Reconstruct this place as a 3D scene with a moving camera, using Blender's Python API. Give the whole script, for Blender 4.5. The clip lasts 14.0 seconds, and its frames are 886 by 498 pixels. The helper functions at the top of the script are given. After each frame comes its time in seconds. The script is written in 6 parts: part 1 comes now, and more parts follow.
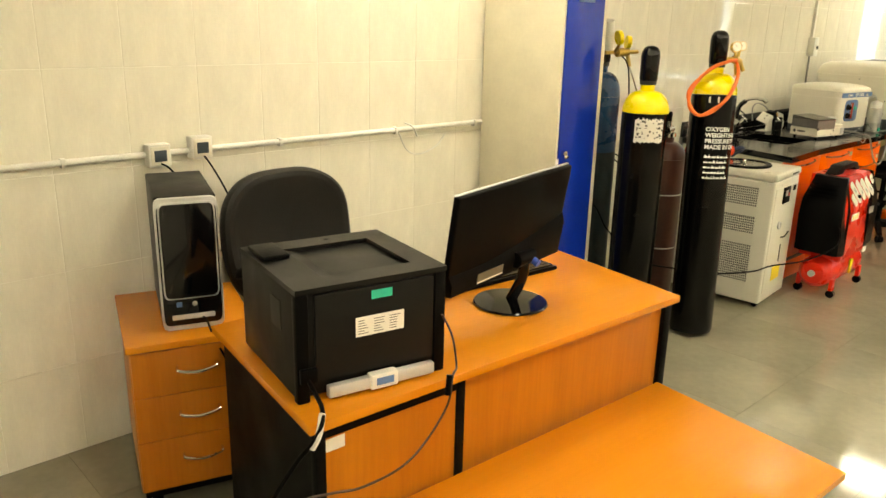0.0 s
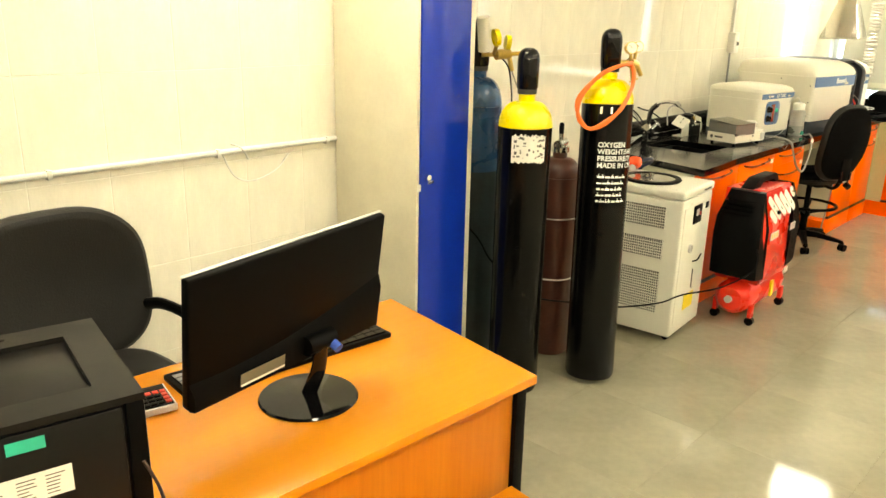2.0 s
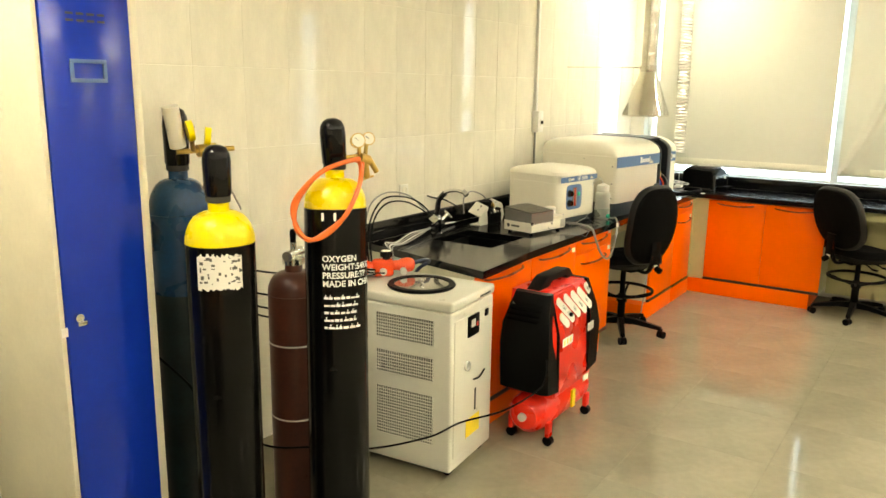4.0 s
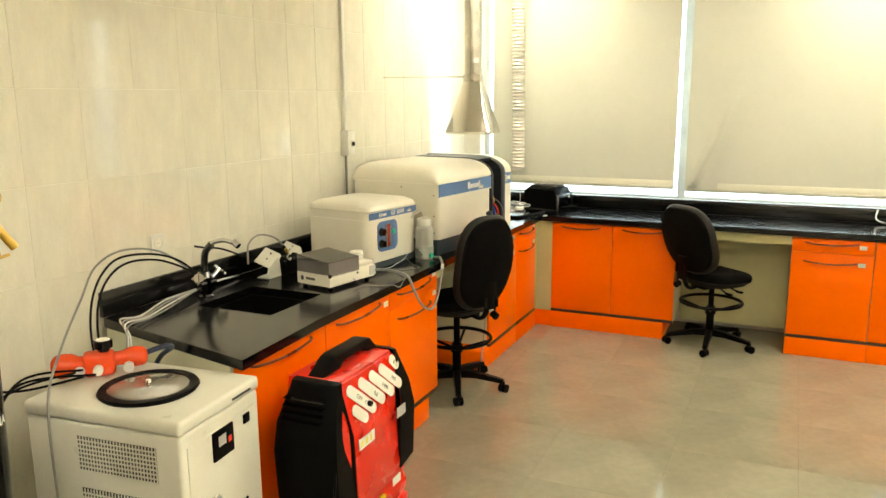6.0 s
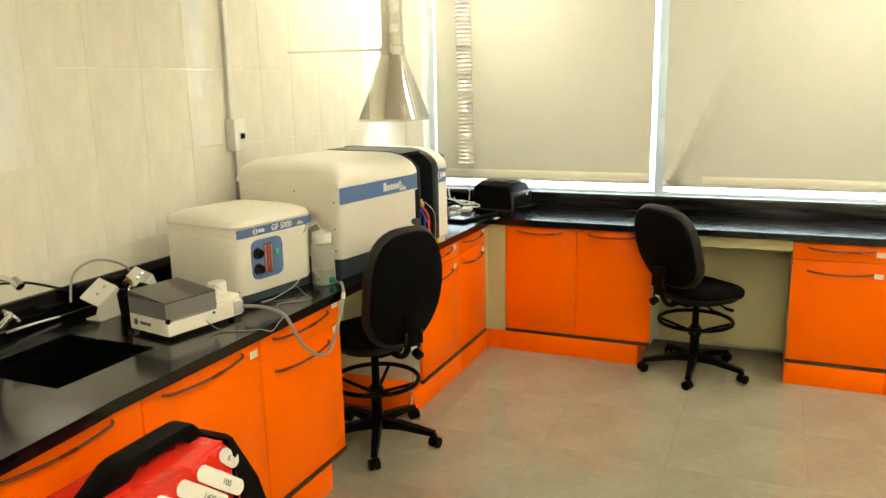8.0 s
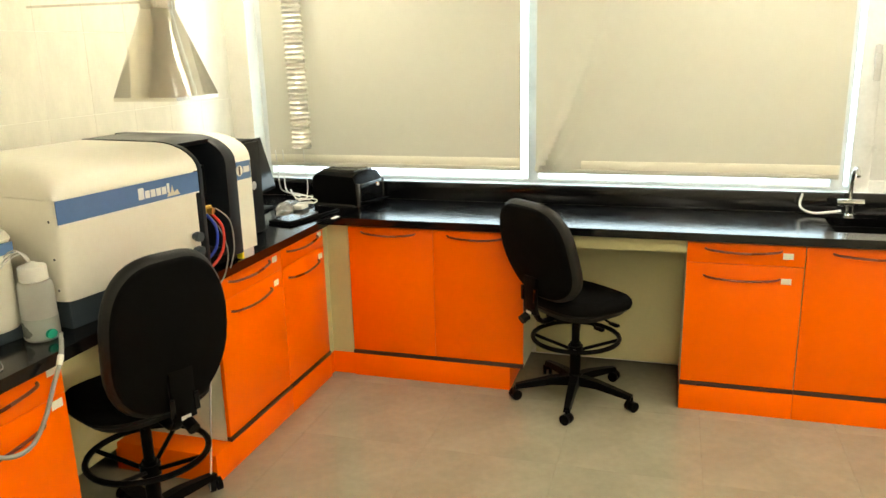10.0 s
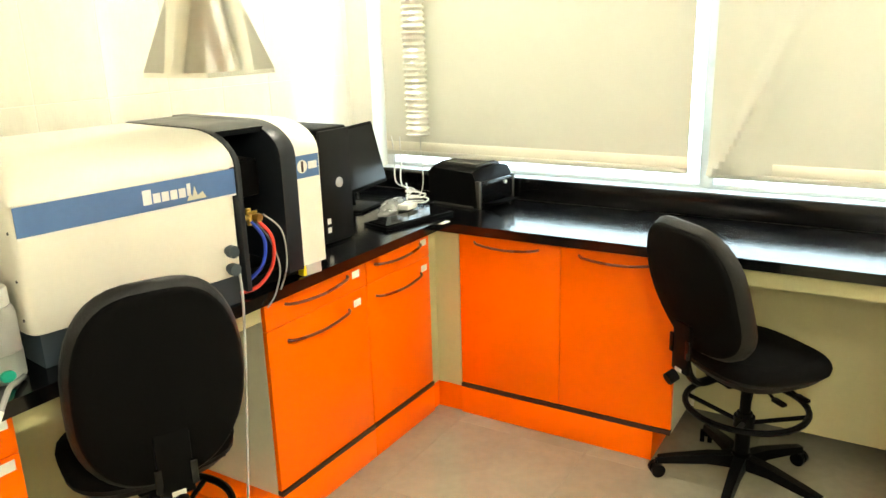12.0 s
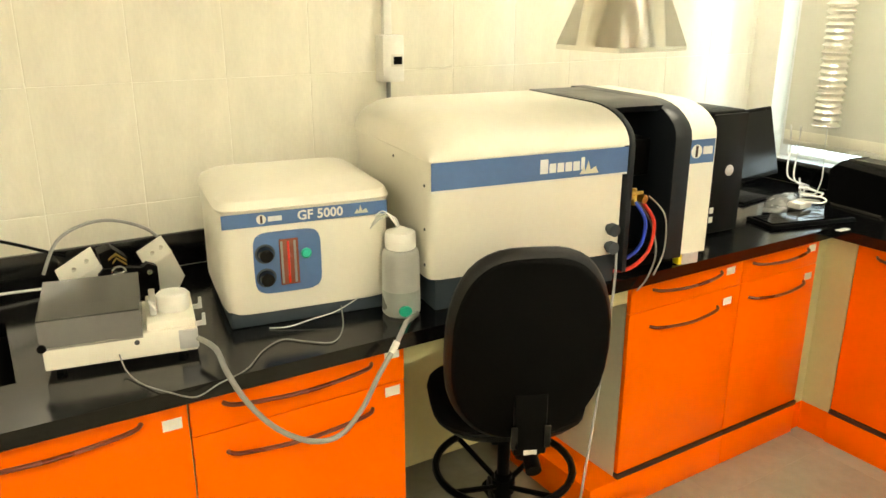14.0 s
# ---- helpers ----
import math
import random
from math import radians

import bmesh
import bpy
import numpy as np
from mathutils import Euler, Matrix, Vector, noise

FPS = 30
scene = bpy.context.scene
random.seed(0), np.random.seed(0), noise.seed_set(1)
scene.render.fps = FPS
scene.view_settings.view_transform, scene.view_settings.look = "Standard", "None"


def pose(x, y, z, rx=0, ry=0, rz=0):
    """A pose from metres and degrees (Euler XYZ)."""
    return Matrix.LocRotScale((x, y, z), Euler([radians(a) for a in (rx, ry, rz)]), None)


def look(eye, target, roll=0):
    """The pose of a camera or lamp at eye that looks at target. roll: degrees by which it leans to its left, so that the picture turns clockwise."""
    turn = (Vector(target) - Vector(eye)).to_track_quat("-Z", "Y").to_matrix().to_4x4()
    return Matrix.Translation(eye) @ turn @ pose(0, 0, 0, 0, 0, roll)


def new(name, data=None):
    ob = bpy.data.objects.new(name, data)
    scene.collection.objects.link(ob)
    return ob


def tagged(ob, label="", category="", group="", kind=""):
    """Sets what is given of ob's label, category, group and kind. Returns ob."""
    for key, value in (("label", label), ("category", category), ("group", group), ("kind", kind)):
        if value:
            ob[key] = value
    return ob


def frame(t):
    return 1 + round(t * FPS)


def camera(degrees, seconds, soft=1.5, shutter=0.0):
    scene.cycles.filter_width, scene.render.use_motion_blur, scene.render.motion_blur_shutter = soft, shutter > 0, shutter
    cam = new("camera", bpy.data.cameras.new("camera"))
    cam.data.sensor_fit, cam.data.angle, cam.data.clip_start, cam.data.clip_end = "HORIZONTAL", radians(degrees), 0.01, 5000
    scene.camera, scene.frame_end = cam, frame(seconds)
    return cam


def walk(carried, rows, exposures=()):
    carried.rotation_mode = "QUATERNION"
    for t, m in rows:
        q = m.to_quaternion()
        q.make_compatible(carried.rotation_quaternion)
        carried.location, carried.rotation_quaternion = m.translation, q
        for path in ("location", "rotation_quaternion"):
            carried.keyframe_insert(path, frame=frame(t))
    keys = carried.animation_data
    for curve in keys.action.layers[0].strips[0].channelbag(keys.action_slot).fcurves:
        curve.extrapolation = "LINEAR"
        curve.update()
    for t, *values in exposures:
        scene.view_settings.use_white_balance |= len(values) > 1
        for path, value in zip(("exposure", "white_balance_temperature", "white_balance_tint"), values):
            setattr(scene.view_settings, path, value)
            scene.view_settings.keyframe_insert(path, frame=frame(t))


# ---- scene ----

# ---- camera ----
cam = camera(60.2, 14.0)
PATH = [
    (0, (1.261, 0.843, 1.688), (2.567, 2.245, 1.113), 1.4),
    (0.5, (1.46, 0.916, 1.668), (2.645, 2.371, 0.975), 2.1),
    (1, (1.686, 0.914, 1.651), (2.795, 2.401, 0.903), 2.4),
    (1.5, (1.854, 0.935, 1.677), (3.078, 2.366, 1.005), 2.0),
    (1.7, (1.932, 1.012, 1.713), (3.221, 2.396, 1.062), 2.3),
    (1.8, (1.978, 1.025, 1.712), (3.293, 2.384, 1.059), 3.0),
    (2, (2.063, 1.026, 1.722), (3.455, 2.335, 1.13), 1.3),
    (2.5, (2.299, 1.115, 1.748), (3.836, 2.282, 1.224), -0.5),
    (3, (2.591, 1.008, 1.78), (4.166, 2.155, 1.326), 0.3),
    (3.2, (2.685, 0.974, 1.783), (4.26, 2.132, 1.358), 0.4),
    (5.5, (3.819, 1.072, 1.799), (5.568, 1.954, 1.394), 0.3),
    (6, (4.107, 1.139, 1.816), (5.892, 1.955, 1.428), -0.4),
    (6.5, (4.4, 1.18, 1.789), (6.168, 2.019, 1.372), -0.2),
    (7, (4.669, 1.103, 1.776), (6.409, 2.005, 1.376), 0.8),
    (7.5, (4.922, 1.136, 1.784), (6.681, 1.994, 1.372), 0.4),
    (8, (5.192, 1.211, 1.766), (6.981, 2.0, 1.345), -1.2),
    (8.5, (5.498, 1.144, 1.774), (7.269, 1.963, 1.339), -0.4),
    (9, (5.744, 1.116, 1.748), (7.532, 1.896, 1.307), -0.9),
    (9.2, (5.834, 1.136, 1.746), (7.648, 1.857, 1.312), -0.9),
    (11.3, (6.855, 1.22, 1.727), (8.71, 1.677, 1.139), -1.3),
    (11.5, (6.93, 1.236, 1.718), (8.751, 1.81, 1.122), -2.2),
    (12, (7.121, 1.207, 1.694), (8.759, 2.216, 1.147), -1.7),
    (12.5, (7.178, 1.245, 1.709), (8.464, 2.675, 1.158), -1.3),
    (13, (7.142, 1.29, 1.715), (8.227, 2.862, 1.121), -0.2),
    (13.5, (7.093, 1.321, 1.706), (8.083, 2.943, 1.082), 0.1),
    (14, (7.081, 1.314, 1.718), (8.089, 2.93, 1.107), 0.1),
]
EXPOSURES = [
    (0.0, 0.40, 7650, 5), (1.0, 0.75, 7650, 4), (2.0, 0.85, 7500, 3), (2.5, 0.78, 7200, 2), (3.0, 0.6, 7450, 3), (5.5, 0.67, 7300, 4), (6.0, 0.51, 7300, 4),
    (6.5, 0.44, 7300, 4), (8.0, 0.39, 7150, 4), (9.0, 0.46, 7100, 4), (11.5, 0.45, 7000, 7), (12.0, 0.95, 6800, 2), (12.5, 1.05, 6700, 1), (14.0, 0.62, 7300, 4),
]
walk(cam, [(t, look(eye, target, roll)) for t, eye, target, roll in PATH], EXPOSURES)

# ---- world, sun, lamps ----
world = bpy.data.worlds.new("sky")
scene.world = world
world.use_nodes = True
wn = world.node_tree.nodes
sky = wn.new("ShaderNodeTexSky")
sky.sky_type = "NISHITA"
sky.sun_disc = False
sky.sun_elevation, sky.sun_rotation = radians(50), radians(200)
world.node_tree.links.new(sky.outputs[0], wn["Background"].inputs[0])
wn["Background"].inputs[1].default_value = 0.15
sun = new("sun", bpy.data.lights.new("sun", "SUN"))
sun.data.energy, sun.data.angle, sun.data.color = 2.0, radians(0.5), (1, 0.95, 0.87)
sun.matrix_world = look((0, 0, 10), (4.0, 3.0, 0))
PANEL_POWER = 29.0
PANEL_COLOR = (1.0, 0.93, 0.80)


# ---- materials ----
def mat(name, color, rough=0.5, metal=0.0, var=0.05, scale=6.0, bump=0.0, bump_scale=120.0, coat=0.0, stretch=(1, 1, 1), rvar=0.08, spec=0.5):
    m = bpy.data.materials.new(name)
    m.use_nodes = True
    nt = m.node_tree
    n, l = nt.nodes, nt.links
    b = n["Principled BSDF"]
    tc = n.new("ShaderNodeTexCoord")
    mp = n.new("ShaderNodeMapping")
    mp.inputs["Scale"].default_value = stretch
    l.new(tc.outputs["Object"], mp.inputs[0])
    n1, n2 = n.new("ShaderNodeTexNoise"), n.new("ShaderNodeTexNoise")
    n1.inputs["Scale"].default_value, n1.inputs["Detail"].default_value = scale, 5
    n2.inputs["Scale"].default_value, n2.inputs["Detail"].default_value = scale * 9, 4
    for t in (n1, n2):
        l.new(mp.outputs[0], t.inputs["Vector"])
    add = n.new("ShaderNodeMath")
    add.operation = "MULTIPLY_ADD"
    add.inputs[1].default_value = 0.45
    l.new(n2.outputs[0], add.inputs[0])
    l.new(n1.outputs[0], add.inputs[2])
    rg = n.new("ShaderNodeMapRange")
    rg.inputs[1].default_value, rg.inputs[2].default_value = 0.42, 1.02
    rg.inputs[3].default_value, rg.inputs[4].default_value = 1 - var * 2, 1 + var * 2
    l.new(add.outputs[0], rg.inputs[0])
    mx = n.new("ShaderNodeVectorMath")
    mx.operation = "SCALE"
    mx.inputs[0].default_value = color
    l.new(rg.outputs[0], mx.inputs[3])
    l.new(mx.outputs[0], b.inputs["Base Color"])
    rr = n.new("ShaderNodeMapRange")
    rr.inputs[1].default_value, rr.inputs[2].default_value = 0.3, 0.7
    rr.inputs[3].default_value, rr.inputs[4].default_value = max(0.02, rough - rvar), min(1, rough + rvar)
    l.new(n1.outputs[0], rr.inputs[0])
    l.new(rr.outputs[0], b.inputs["Roughness"])
    b.inputs["Metallic"].default_value = metal
    b.inputs["Specular IOR Level"].default_value = spec
    if coat:
        b.inputs["Coat Weight"].default_value, b.inputs["Coat Roughness"].default_value = coat, 0.08
    if bump:
        n3, bp = n.new("ShaderNodeTexNoise"), n.new("ShaderNodeBump")
        n3.inputs["Scale"].default_value, n3.inputs["Detail"].default_value = bump_scale, 3
        bp.inputs["Strength"].default_value, bp.inputs["Distance"].default_value = bump, 0.004
        l.new(tc.outputs["Object"], n3.inputs["Vector"])
        l.new(n3.outputs[0], bp.inputs["Height"])
        l.new(bp.outputs[0], b.inputs["Normal"])
    return m


def grain(m, dark, light, axis, size=14.0, stretch=0.06):
    """Turns the base colour of m into a wood grain that runs along axis."""
    n, l = m.node_tree.nodes, m.node_tree.links
    tc, mp = n.new("ShaderNodeTexCoord"), n.new("ShaderNodeMapping")
    s = [size, size, size]
    s[axis] *= stretch
    mp.inputs["Scale"].default_value = s
    l.new(tc.outputs["Object"], mp.inputs[0])
    a, w = n.new("ShaderNodeTexNoise"), n.new("ShaderNodeTexNoise")
    a.inputs["Scale"].default_value, a.inputs["Detail"].default_value, a.inputs["Distortion"].default_value = 1.0, 6, 0.6
    w.inputs["Scale"].default_value, w.inputs["Detail"].default_value = 9.0, 5
    l.new(mp.outputs[0], a.inputs["Vector"])
    l.new(mp.outputs[0], w.inputs["Vector"])
    ad = n.new("ShaderNodeMath")
    ad.operation = "MULTIPLY_ADD"
    ad.inputs[1].default_value = 0.6
    l.new(w.outputs[0], ad.inputs[0])
    l.new(a.outputs[0], ad.inputs[2])
    r = n.new("ShaderNodeValToRGB")
    r.color_ramp.elements[0].position, r.color_ramp.elements[1].position = 0.55, 1.0
    r.color_ramp.elements[0].color, r.color_ramp.elements[1].color = (*dark, 1), (*light, 1)
    l.new(ad.outputs[0], r.inputs[0])
    l.new(r.outputs[0], n["Principled BSDF"].inputs["Base Color"])
    return m


def emit(name, color, power):
    m = bpy.data.materials.new(name)
    m.use_nodes = True
    b = m.node_tree.nodes["Principled BSDF"]
    b.inputs["Base Color"].default_value = (0.8, 0.8, 0.8, 1)
    b.inputs["Emission Color"].default_value, b.inputs["Emission Strength"].default_value = (*color, 1), power
    return m


def per_object(m, amount=0.06):
    """Each object with m is a little lighter or darker."""
    n, l = m.node_tree.nodes, m.node_tree.links
    b = n["Principled BSDF"]
    src = b.inputs["Base Color"].links[0].from_socket
    oi, rg, mx = n.new("ShaderNodeObjectInfo"), n.new("ShaderNodeMapRange"), n.new("ShaderNodeVectorMath")
    rg.inputs[3].default_value, rg.inputs[4].default_value = 1 - amount, 1 + amount
    l.new(oi.outputs["Random"], rg.inputs[0])
    mx.operation = "SCALE"
    l.new(src, mx.inputs[0])
    l.new(rg.outputs[0], mx.inputs[3])
    l.new(mx.outputs[0], b.inputs["Base Color"])
    return m


def see_through(m, weight, ior=1.45):
    b = m.node_tree.nodes["Principled BSDF"]
    b.inputs["Transmission Weight"].default_value, b.inputs["IOR"].default_value = weight, ior
    return m


M = {}
M["wall_tile"] = per_object(mat("wall_tile", (0.80, 0.77, 0.655), 0.05, var=0.04, scale=5, stretch=(3, 3, 1), rvar=0.015, spec=0.6), 0.015)
M["grout"] = mat("grout", (0.89, 0.87, 0.77), 0.8, var=0.04)
M["plaster"] = mat("plaster", (0.78, 0.75, 0.66), 0.8, var=0.03, bump=0.2, bump_scale=60)
M["ceiling"] = mat("ceiling", (0.82, 0.81, 0.76), 0.85, var=0.03, bump=0.3, bump_scale=90)
M["floor_tile"] = per_object(mat("floor_tile", (0.25, 0.235, 0.168), 0.08, var=0.085, scale=2.6, rvar=0.02), 0.004)
M["floor_joint"] = mat("floor_joint", (0.25, 0.235, 0.168), 0.1)
M["orange"] = mat("orange_laminate", (0.96, 0.140, 0.001), 0.36, var=0.025, scale=3, rvar=0.05, spec=0.16)
M["cream"] = mat("cream_board", (0.58, 0.57, 0.42), 0.5, var=0.03)
M["granite"] = mat("black_granite", (0.003, 0.003, 0.0033), 0.15, var=0.3, scale=9, rvar=0.02)
M["dark_strip"] = mat("dark_brown_strip", (0.035, 0.012, 0.008), 0.4)
M["handle_brown"] = mat("brown_handle", (0.16, 0.03, 0.012), 0.3)
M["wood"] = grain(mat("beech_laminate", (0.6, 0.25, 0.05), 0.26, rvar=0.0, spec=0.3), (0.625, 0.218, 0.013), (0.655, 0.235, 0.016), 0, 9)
M["bay_navy"] = mat("dark_navy_plastic", (0.010, 0.0125, 0.016), 0.38, spec=0.3)
M["tube_navy"] = mat("navy_rubber_hose", (0.006, 0.014, 0.05), 0.35)
M["hem"] = mat("blind_hem_fabric", (0.80, 0.77, 0.64), 0.75, var=0.02, bump=0.2, bump_scale=700)
M["dark_teal"] = mat("mottled_dark_teal", (0.005, 0.014, 0.017), 0.35, var=0.45, scale=6)
M["valve_red"] = mat("orange_red_enamel", (0.80, 0.075, 0.018), 0.25, var=0.04)
M["smoke_light"] = see_through(mat("pale_smoked_acrylic", (0.34, 0.33, 0.31), 0.15, rvar=0.03), 0.5)
M["grey_gloss"] = mat("grey_gloss_plastic", (0.045, 0.043, 0.038), 0.2, rvar=0.04)
M["cable_brown"] = mat("dark_brown_cable", (0.03, 0.010, 0.005), 0.45)
M["grey_film"] = mat("grey_plastic_film", (0.16, 0.16, 0.15), 0.22, var=0.2, scale=20, rvar=0.1)
# Olive monitor label, darkened to put the shade on it into the colour.
M["label_olive_shaded"] = mat("shaded_olive_label", (0.13, 0.12, 0.075), 0.5, var=0.06)
# Same beech with upright grain, darkened to put shade on upright faces.
M["wood_v_shaded"] = grain(mat("beech_laminate_upright_shaded", (0.6, 0.25, 0.05), 0.36, rvar=0.0, spec=0.25), (0.41, 0.125, 0.009), (0.50, 0.165, 0.014), 2, 9)
M["black"] = mat("black_plastic", (0.002, 0.002, 0.002), 0.42, spec=0.06, bump=0.15, bump_scale=500)
M["black_gloss"] = mat("glossy_black_plastic", (0.003, 0.003, 0.0035), 0.07, rvar=0.03, spec=0.3)
M["printer"] = mat("matt_charcoal_plastic", (0.0065, 0.0062, 0.0056), 0.42, spec=0.16, bump=0.1, bump_scale=500)
M["leather"] = mat("black_leatherette", (0.010, 0.0096, 0.0085), 0.40, spec=0.26, bump=0.35, bump_scale=180)
M["fabric"] = mat("black_fabric", (0.0035, 0.0035, 0.0035), 0.8, spec=0.04, bump=0.6, bump_scale=500)
M["silver"] = mat("silver_plastic", (0.55, 0.55, 0.54), 0.35, metal=0.3)
M["chrome"] = mat("chrome", (0.75, 0.75, 0.74), 0.12, metal=1.0, rvar=0.05)
M["steel"] = mat("galvanised_steel", (0.62, 0.60, 0.54), 0.2, metal=1.0, var=0.12, scale=5, rvar=0.1)
M["foil"] = mat("wrinkled_foil", (0.80, 0.78, 0.72), 0.35, metal=0.7, bump=0.8, bump_scale=60)
M["white_plastic"] = mat("white_plastic", (0.75, 0.74, 0.68), 0.4)
M["ivory"] = mat("ivory_painted_shell", (0.80, 0.77, 0.66), 0.36, var=0.02, bump=0.05, bump_scale=400)
M["white_metal"] = mat("white_powder_coat", (0.68, 0.67, 0.585), 0.35, var=0.02)
M["blue_band"] = mat("blue_band", (0.085, 0.17, 0.36), 0.35)
M["slate"] = mat("slate_grey_plastic", (0.035, 0.05, 0.062), 0.45)
M["locker_blue"] = mat("blue_enamel", (0.003, 0.028, 0.36), 0.2, spec=0.3, var=0.05, rvar=0.05)
M["locker_cream"] = mat("cream_enamel", (0.66, 0.62, 0.48), 0.45, var=0.04)
M["cyl_black"] = mat("black_gloss_paint", (0.002, 0.002, 0.002), 0.18, spec=0.2, var=0.2, scale=8, rvar=0.1)
M["cyl_yellow"] = mat("yellow_paint", (0.82, 0.66, 0.005), 0.3, var=0.06, scale=12)
M["cyl_blue"] = mat("blue_paint", (0.010, 0.055, 0.14), 0.3, var=0.25, scale=7)
M["cyl_brown"] = mat("maroon_brown_paint", (0.065, 0.018, 0.010), 0.35, var=0.2, scale=7)
M["brass"] = mat("brass", (0.62, 0.42, 0.12), 0.3, metal=1.0, var=0.12)
M["red"] = mat("red_enamel", (0.70, 0.022, 0.01), 0.28, var=0.04)
M["orange_hose"] = mat("orange_rubber", (0.85, 0.17, 0.03), 0.45)
M["paper"] = mat("white_paper_label", (0.78, 0.76, 0.68), 0.7, var=0.03)
M["ink"] = mat("printed_ink", (0.05, 0.05, 0.05), 0.6)
M["white_ink"] = mat("white_stencil_paint", (0.75, 0.75, 0.72), 0.6)
M["dark_ink"] = mat("worn_dark_ink", (0.09, 0.085, 0.07), 0.6)
M["green"] = mat("green_sticker", (0.02, 0.50, 0.33), 0.4)
M["blue_dot"] = mat("blue_plastic", (0.04, 0.10, 0.45), 0.3)
M["yellow"] = mat("yellow_sticker", (0.85, 0.65, 0.02), 0.5)
M["red_plastic"] = mat("red_plastic", (0.75, 0.05, 0.03), 0.35)
M["tube_blue"] = mat("blue_tube", (0.02, 0.06, 0.5), 0.4)
M["tube_white"] = mat("clear_white_tube", (0.72, 0.72, 0.68), 0.3)
M["grey_hose"] = mat("grey_hose", (0.27, 0.27, 0.25), 0.45)
M["smoke"] = see_through(mat("smoked_acrylic", (0.13, 0.13, 0.12), 0.08, rvar=0.02), 0.62)
M["water"] = see_through(mat("milky_bottle", (0.90, 0.90, 0.84), 0.40), 0.72)
M["clear_tube"] = see_through(mat("clear_tube", (0.85, 0.86, 0.84), 0.2), 0.6, 1.2)
M["hood_steel"] = mat("polished_sheet_steel", (0.80, 0.78, 0.72), 0.17, metal=1.0, var=0.04, scale=4, rvar=0.05)
# Cream board with the bounce off the orange doors put into its colour.
M["olive_board"] = mat("cream_board_orange_bounce", (0.50, 0.465, 0.24), 0.5, var=0.03)
M["black_chrome"] = mat("dark_chrome", (0.10, 0.10, 0.10), 0.12, metal=1.0, rvar=0.05)
M["meter_brown"] = mat("smoked_red_tube", (0.24, 0.075, 0.045), 0.25)
M["bottle_water"] = see_through(mat("water_in_bottle", (0.62, 0.66, 0.60), 0.3), 0.6, 1.33)
M["lid_glass"] = mat("dark_glass_lid", (0.16, 0.14, 0.11), 0.08, rvar=0.03, coat=0.6)
M["screen"] = mat("dark_screen", (0.008, 0.008, 0.009), 0.3, rvar=0.03, spec=0.2)
# Dark colour for the shade in vents, slots and holes; also collar and tray.
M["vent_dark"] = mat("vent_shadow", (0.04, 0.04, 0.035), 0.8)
M["aluminium"] = mat("white_aluminium", (0.80, 0.80, 0.78), 0.35)
M["panel_glow"] = emit("ceiling_diffuser", PANEL_COLOR, PANEL_POWER)
M["glass"] = see_through(mat("window_glass", (0.95, 0.97, 0.97), 0.02, rvar=0.0, var=0), 1.0)
bl = mat("blind_fabric", (0.66, 0.64, 0.55), 0.8, var=0.02, scale=2, bump=0.25, bump_scale=700)
_n, _l = bl.node_tree.nodes, bl.node_tree.links
_t, _m = _n.new("ShaderNodeBsdfTranslucent"), _n.new("ShaderNodeMixShader")
_t.inputs[0].default_value = (0.70, 0.66, 0.55, 1)
_m.inputs[0].default_value = 0.27
_l.new(_n["Principled BSDF"].outputs[0], _m.inputs[1])
_l.new(_t.outputs[0], _m.inputs[2])
_l.new(_m.outputs[0], _n["Material Output"].inputs[0])
M["blind"] = bl


# ---- shapes ----
def bx(bm, x0, x1, y0, y1, z0, z1, bevel=0.0, seg=2, m=None):
    """Adds a box, its edges rounded by bevel."""
    t = Matrix.Translation(((x0 + x1) / 2, (y0 + y1) / 2, (z0 + z1) / 2)) @ Matrix.Diagonal((abs(x1 - x0), abs(y1 - y0), abs(z1 - z0), 1))
    r = bmesh.ops.create_cube(bm, size=1, matrix=(m @ t) if m is not None else t)
    if bevel:
        edges = list({e for v in r["verts"] for e in v.link_edges})
        bmesh.ops.bevel(bm, geom=edges, offset=bevel, segments=seg, profile=0.5, affect="EDGES")
    return bm


def boxed(*a, **k):
    return bx(bmesh.new(), *a, **k)


def loft(bm, rings, close=True, caps=True):
    """Skins closed rings of points."""
    vs = [[bm.verts.new(p) for p in r] for r in rings]
    n = len(vs[0])
    for a, b in zip(vs, vs[1:]):
        for i in range(n if close else n - 1):
            bm.faces.new((a[i], a[(i + 1) % n], b[(i + 1) % n], b[i]))
    if caps:
        bm.faces.new(vs[0][::-1])
        bm.faces.new(vs[-1])
    return bm


def lathe(bm, profile, seg=24, m=None):
    """Turns (radius, height) points about z."""
    m = m if m is not None else Matrix()
    rings = [[m @ Vector((r * math.cos(2 * math.pi * i / seg), r * math.sin(2 * math.pi * i / seg), z)) for i in range(seg)] for r, z in profile]
    return loft(bm, rings)


def cyl(bm, p, q, r, r2=None, seg=16):
    """A rod from p to q."""
    p, q = Vector(p), Vector(q)
    turn = (q - p).to_track_quat("Z", "Y").to_matrix().to_4x4()
    return lathe(bm, [(r, 0), (r if r2 is None else r2, (q - p).length)], seg, Matrix.Translation(p) @ turn)


